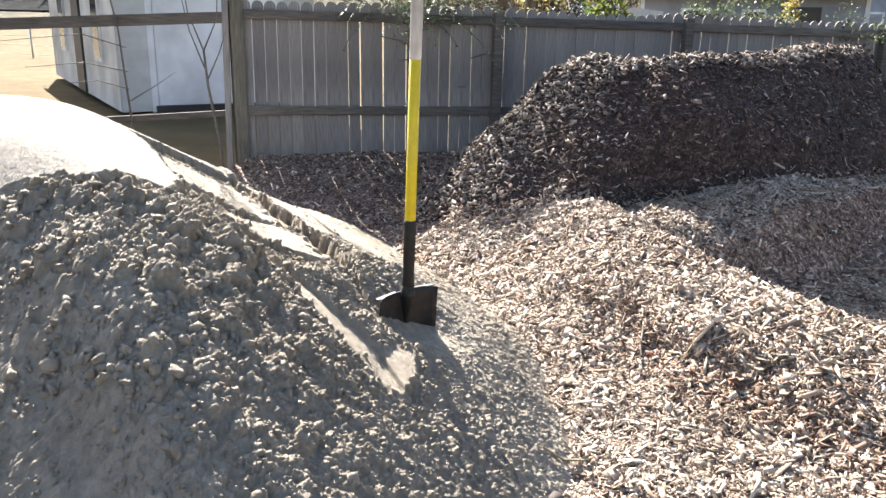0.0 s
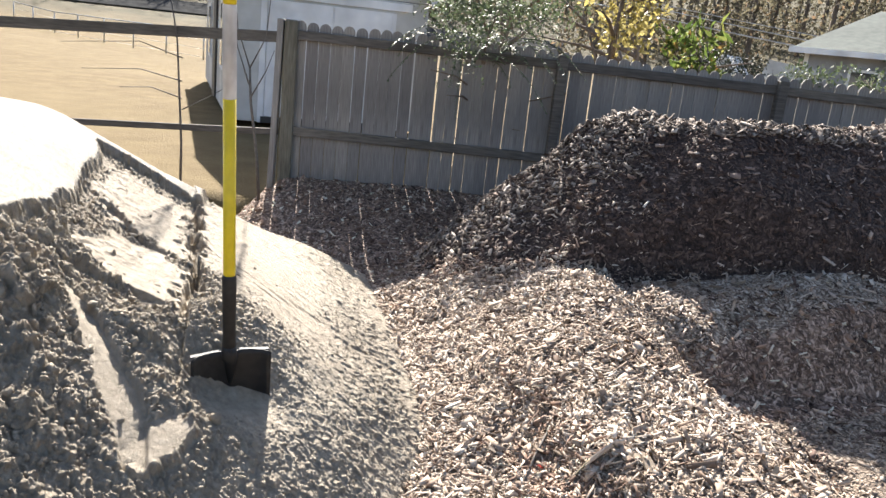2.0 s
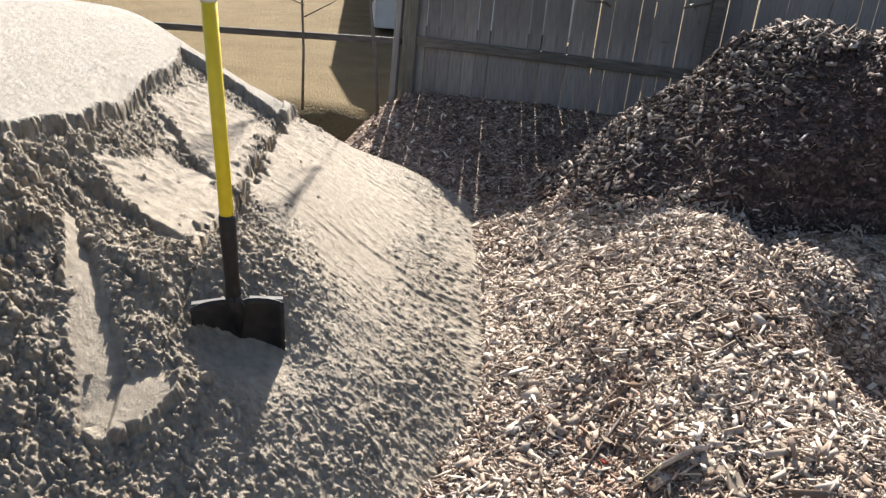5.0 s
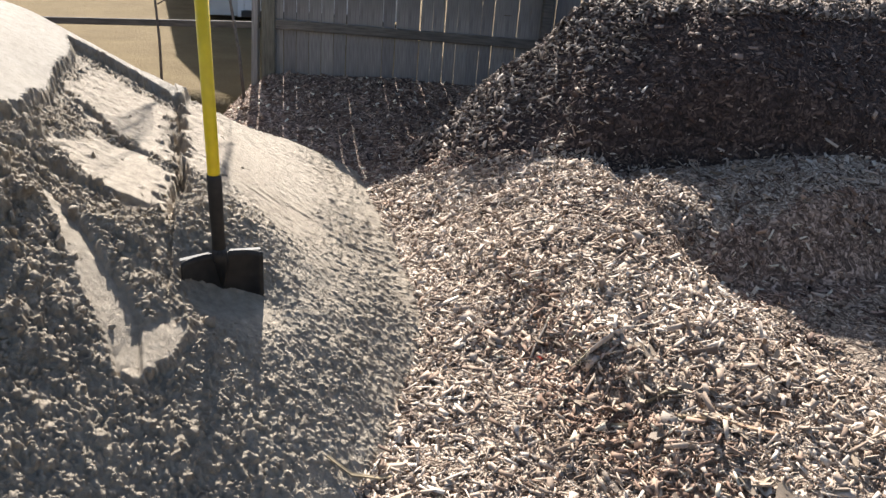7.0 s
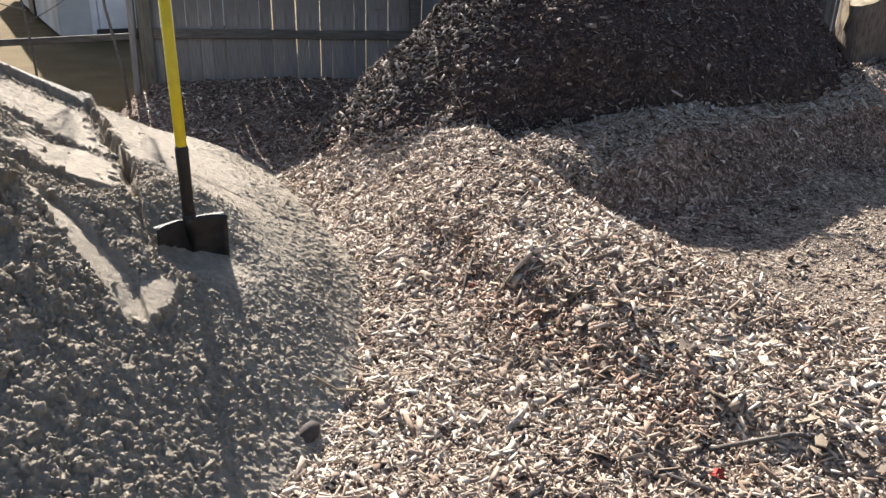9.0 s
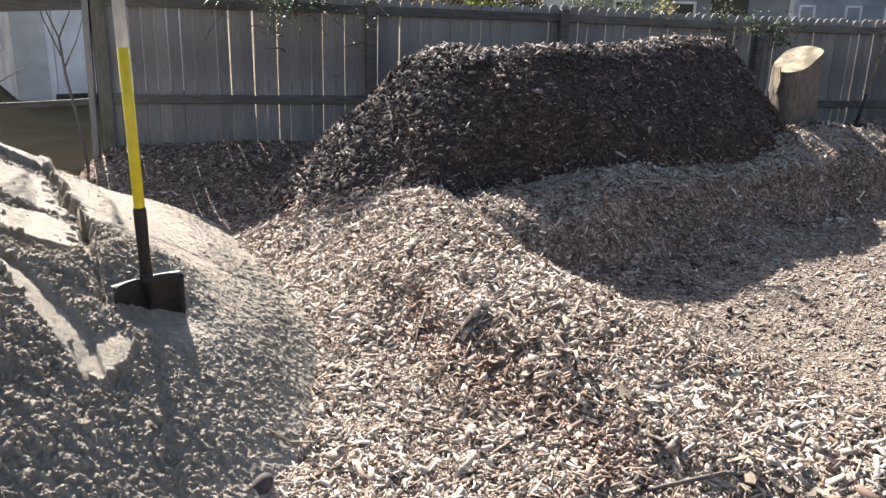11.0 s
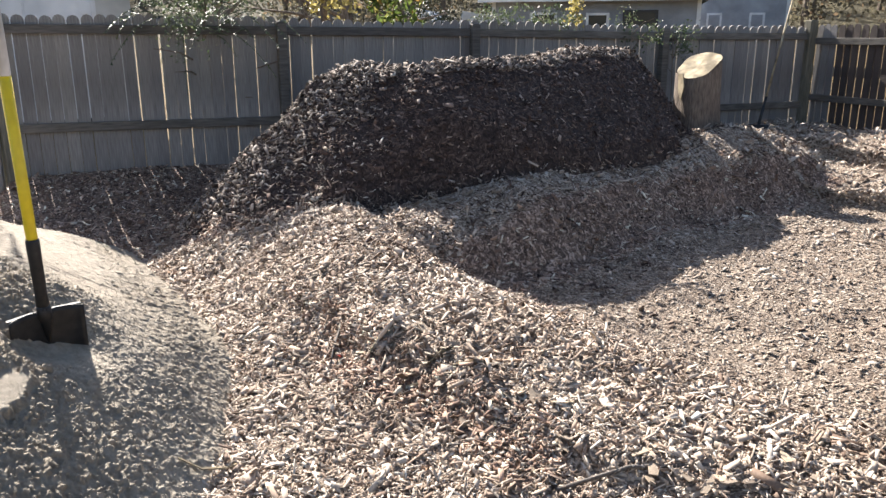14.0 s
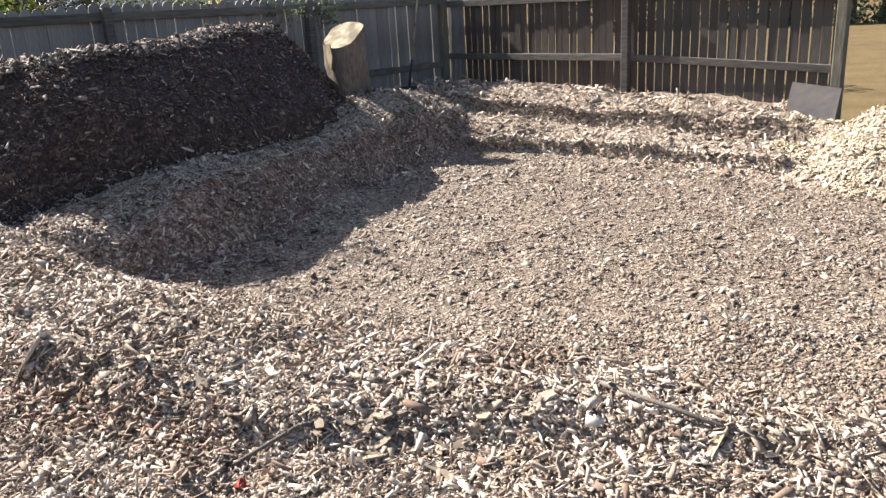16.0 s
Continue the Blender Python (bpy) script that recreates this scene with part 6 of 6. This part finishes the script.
build_bark([(-0.985, 2.83, 0.025, 1.0), (-0.97, 2.86, 0.032, 0.95), (-0.955, 2.90, 0.034, 0.9), (-0.945, 2.94, 0.03, 0.8)], 0.062, "curled tan slab of bark standing among the chips", CARD)
build_stick([(-1.03, 2.72, 0.012), (-1.0, 2.78, 0.02), (-0.98, 2.835, 0.03)], 0.004, "thin tan twig leaning on the bark slab", CUT_WOOD)
build_bark([(-0.67, 2.80, 0.02, 0.3), (-0.63, 2.845, 0.024, 0.3), (-0.585, 2.875, 0.02, 0.2)], 0.024, "orange-tan splinter of wood lying on the chips", CUT_WOOD)
build_bark([(-0.53, 2.80, 0.02, 0.2), (-0.47, 2.84, 0.024, 0.2), (-0.42, 2.87, 0.02, 0.2)], 0.026, "pale split of wood lying on the chips", CUT_WOOD)
build_bark([(-0.44, 2.87, 0.02, 0.3), (-0.37, 2.94, 0.024, 0.3), (-0.30, 2.99, 0.02, 0.3)], 0.028, "brown strip of bark lying on the chips", LEAF_TAN)
build_bark([(-0.72, 2.70, 0.012, 0.9), (-0.69, 2.715, 0.02, 0.9), (-0.665, 2.74, 0.016, 0.9)], 0.03, "bleached white flake of wood standing among the chips", CUT_WOOD)
build_bark([(-0.98, 1.80, 0.014, 0.2), (-0.93, 1.86, 0.02, 0.2), (-0.90, 1.94, 0.02, 0.2), (-0.89, 1.99, 0.014, 0.2)], 0.016, "tan splinter lying at the foot of the sand", CUT_WOOD)
build_bark([(1.70, 2.72, 0.014, 0.3), (1.735, 2.78, 0.02, 0.3), (1.75, 2.84, 0.014, 0.3)], 0.035, "broad bleached flake of wood lying on the chips", CUT_WOOD)
build_stick([(-0.92, 2.66, 0.012), (-0.84, 2.72, 0.018), (-0.78, 2.735, 0.012)], 0.004, "thin pale twig lying among the chips", CUT_WOOD)
build_stick([(1.66, 2.96, 0.012), (1.85, 2.88, 0.018), (2.0, 2.78, 0.012)], 0.005, "long pale split stick lying on the chips", CUT_WOOD)


def build_stone():
    bm = bmesh.new()
    bmesh.ops.create_icosphere(bm, subdivisions=3, radius=1.0)
    c = Vector((-0.80, 1.655, 0.175))
    for v in bm.verts:
        k = 1 + 0.12 * noise.noise(v.co * 1.7) + 0.04 * noise.noise(v.co * 5.0)
        v.co = c + Matrix.Rotation(0.5, 3, "Z") @ Vector((v.co.x * 0.030 * k, v.co.y * 0.052 * k, v.co.z * 0.045 * k))
    thing("stone", bm, STONE, "smooth dark brown stone half buried where sand meets chips", "stone", True)


build_stone()
build_stick([(-1.35, 3.02, 0.015), (-1.22, 2.78, 0.03), (-1.12, 2.66, 0.02)], 0.006, "thin grey twig lying among the chips")
build_stick([(0.15, 2.50, 0.012), (0.33, 2.66, 0.02), (0.55, 2.80, 0.012)], 0.008, "thin grey twig lying among the chips")
build_stick([(-0.05, 2.38, 0.012), (0.12, 2.32, 0.02), (0.30, 2.36, 0.012)], 0.007, "thin grey twig lying among the chips")
build_stick([(1.35, 2.98, 0.02), (1.60, 2.85, 0.03), (1.9, 2.75, 0.02)], 0.009, "thin grey twig lying among the chips")
build_stick([(-2.95, 3.55, 0.01), (-2.86, 3.35, 0.03), (-2.80, 3.22, 0.01)], 0.007, "thin grey twig lying among the chips")


def build_leaf(x, y, size, turn, mat, label):
    n = 14
    bm = bmesh.new()
    c = Vector((x, y, lie(x, y, 0.018)))
    mid = bm.verts.new(c)
    ring = []
    for i in range(n):
        a = 2 * math.pi * i / n
        q = size * (0.75 + 0.25 * math.cos(3 * a)) * (1.0 if i % 2 else 0.72)
        ring.append(bm.verts.new(c + Vector((q * math.cos(a + turn), q * math.sin(a + turn), 0.012 * math.sin(2 * a)))))
    for i in range(n):
        bm.faces.new((mid, ring[i], ring[(i + 1) % n]))
    ext = bmesh.ops.extrude_face_region(bm, geom=bm.faces[:])
    bmesh.ops.translate(bm, verts=[v for v in ext["geom"] if isinstance(v, bmesh.types.BMVert)], vec=(0, 0, 0.0012))
    thing("fallen_leaf", bm, mat, label, "leaf", False, "fallen leaves")


build_leaf(-1.15, 2.77, 0.030, 0.4, LEAF_RED, "small red fallen leaf among the chips")
build_leaf(-3.06, 3.10, 0.045, 1.1, LEAF_TAN, "curled tan fallen leaf on the chips")
build_leaf(0.22, 2.42, 0.035, 0.8, LEAF_RED, "dark red fallen leaf on the chips")
build_leaf(0.30, 2.47, 0.030, 2.0, LEAF_TAN, "orange-tan fallen leaf on the chips")
build_leaf(-0.30, 2.35, 0.026, 2.6, LEAF_TAN, "curled tan fallen leaf on the chips")

# ---- the larger chips, piece by piece ----


def chip_mesh(seed):
    r = random.Random(seed)
    L, W, T = 1.0, r.uniform(0.26, 0.6), r.uniform(0.04, 0.08)
    pts = [(-L / 2, -W * r.uniform(0.2, 0.45)), (-L * 0.1, -W / 2), (L / 2, -W * r.uniform(0.1, 0.4)), (L * r.uniform(0.42, 0.5), W * r.uniform(0.1, 0.4)), (L * 0.1, W / 2), (-L / 2 * r.uniform(0.85, 1), W * 0.35)]
    bm = slab(pts, T)
    bmesh.ops.rotate(bm, verts=bm.verts[:], cent=(0, 0, 0), matrix=Matrix.Rotation(math.pi / 2, 3, "X"))
    return finish("wood_chip", bm, CHIP_PIECE)


CHIP_PIECE = grained("split chip wood", (0.27, 0.195, 0.13), (0.50, 0.41, 0.30), 30, 0.75, (1, 6, 6), 0.3, 0.001, 0.3, 0.5)
kinds = [chip_mesh(k) for k in range(10)]
count = 0
while count < 290:
    x, y = rng.uniform(-1.7, 2.3), rng.uniform(1.4, 3.6)
    if not open_chips(np.array([x]), np.array([y]))[0]:
        continue
    ob = hang(new("wood_chip", kinds[int(rng.integers(10))]), chip_yard)
    s = 0.045 * math.exp(min(rng.normal(0, 0.3), 0.5))
    if count % 4 == 0:
        k = rng.uniform(0, 1)
        x, y = -1.4 + 2.6 * k + rng.normal(0, 0.12), 2.84 - 0.12 * k + rng.normal(0, 0.10)
        s = rng.uniform(0.05, 0.10)
    ob.matrix_basis = Matrix.Translation((x, y, float(chips_height(x, y)) + 0.014)) @ Euler((rng.normal(0, 0.35), rng.normal(0, 0.35), rng.uniform(0, 6.28))).to_matrix().to_4x4() @ Matrix.Diagonal((s, s, s, 1))
    count += 1
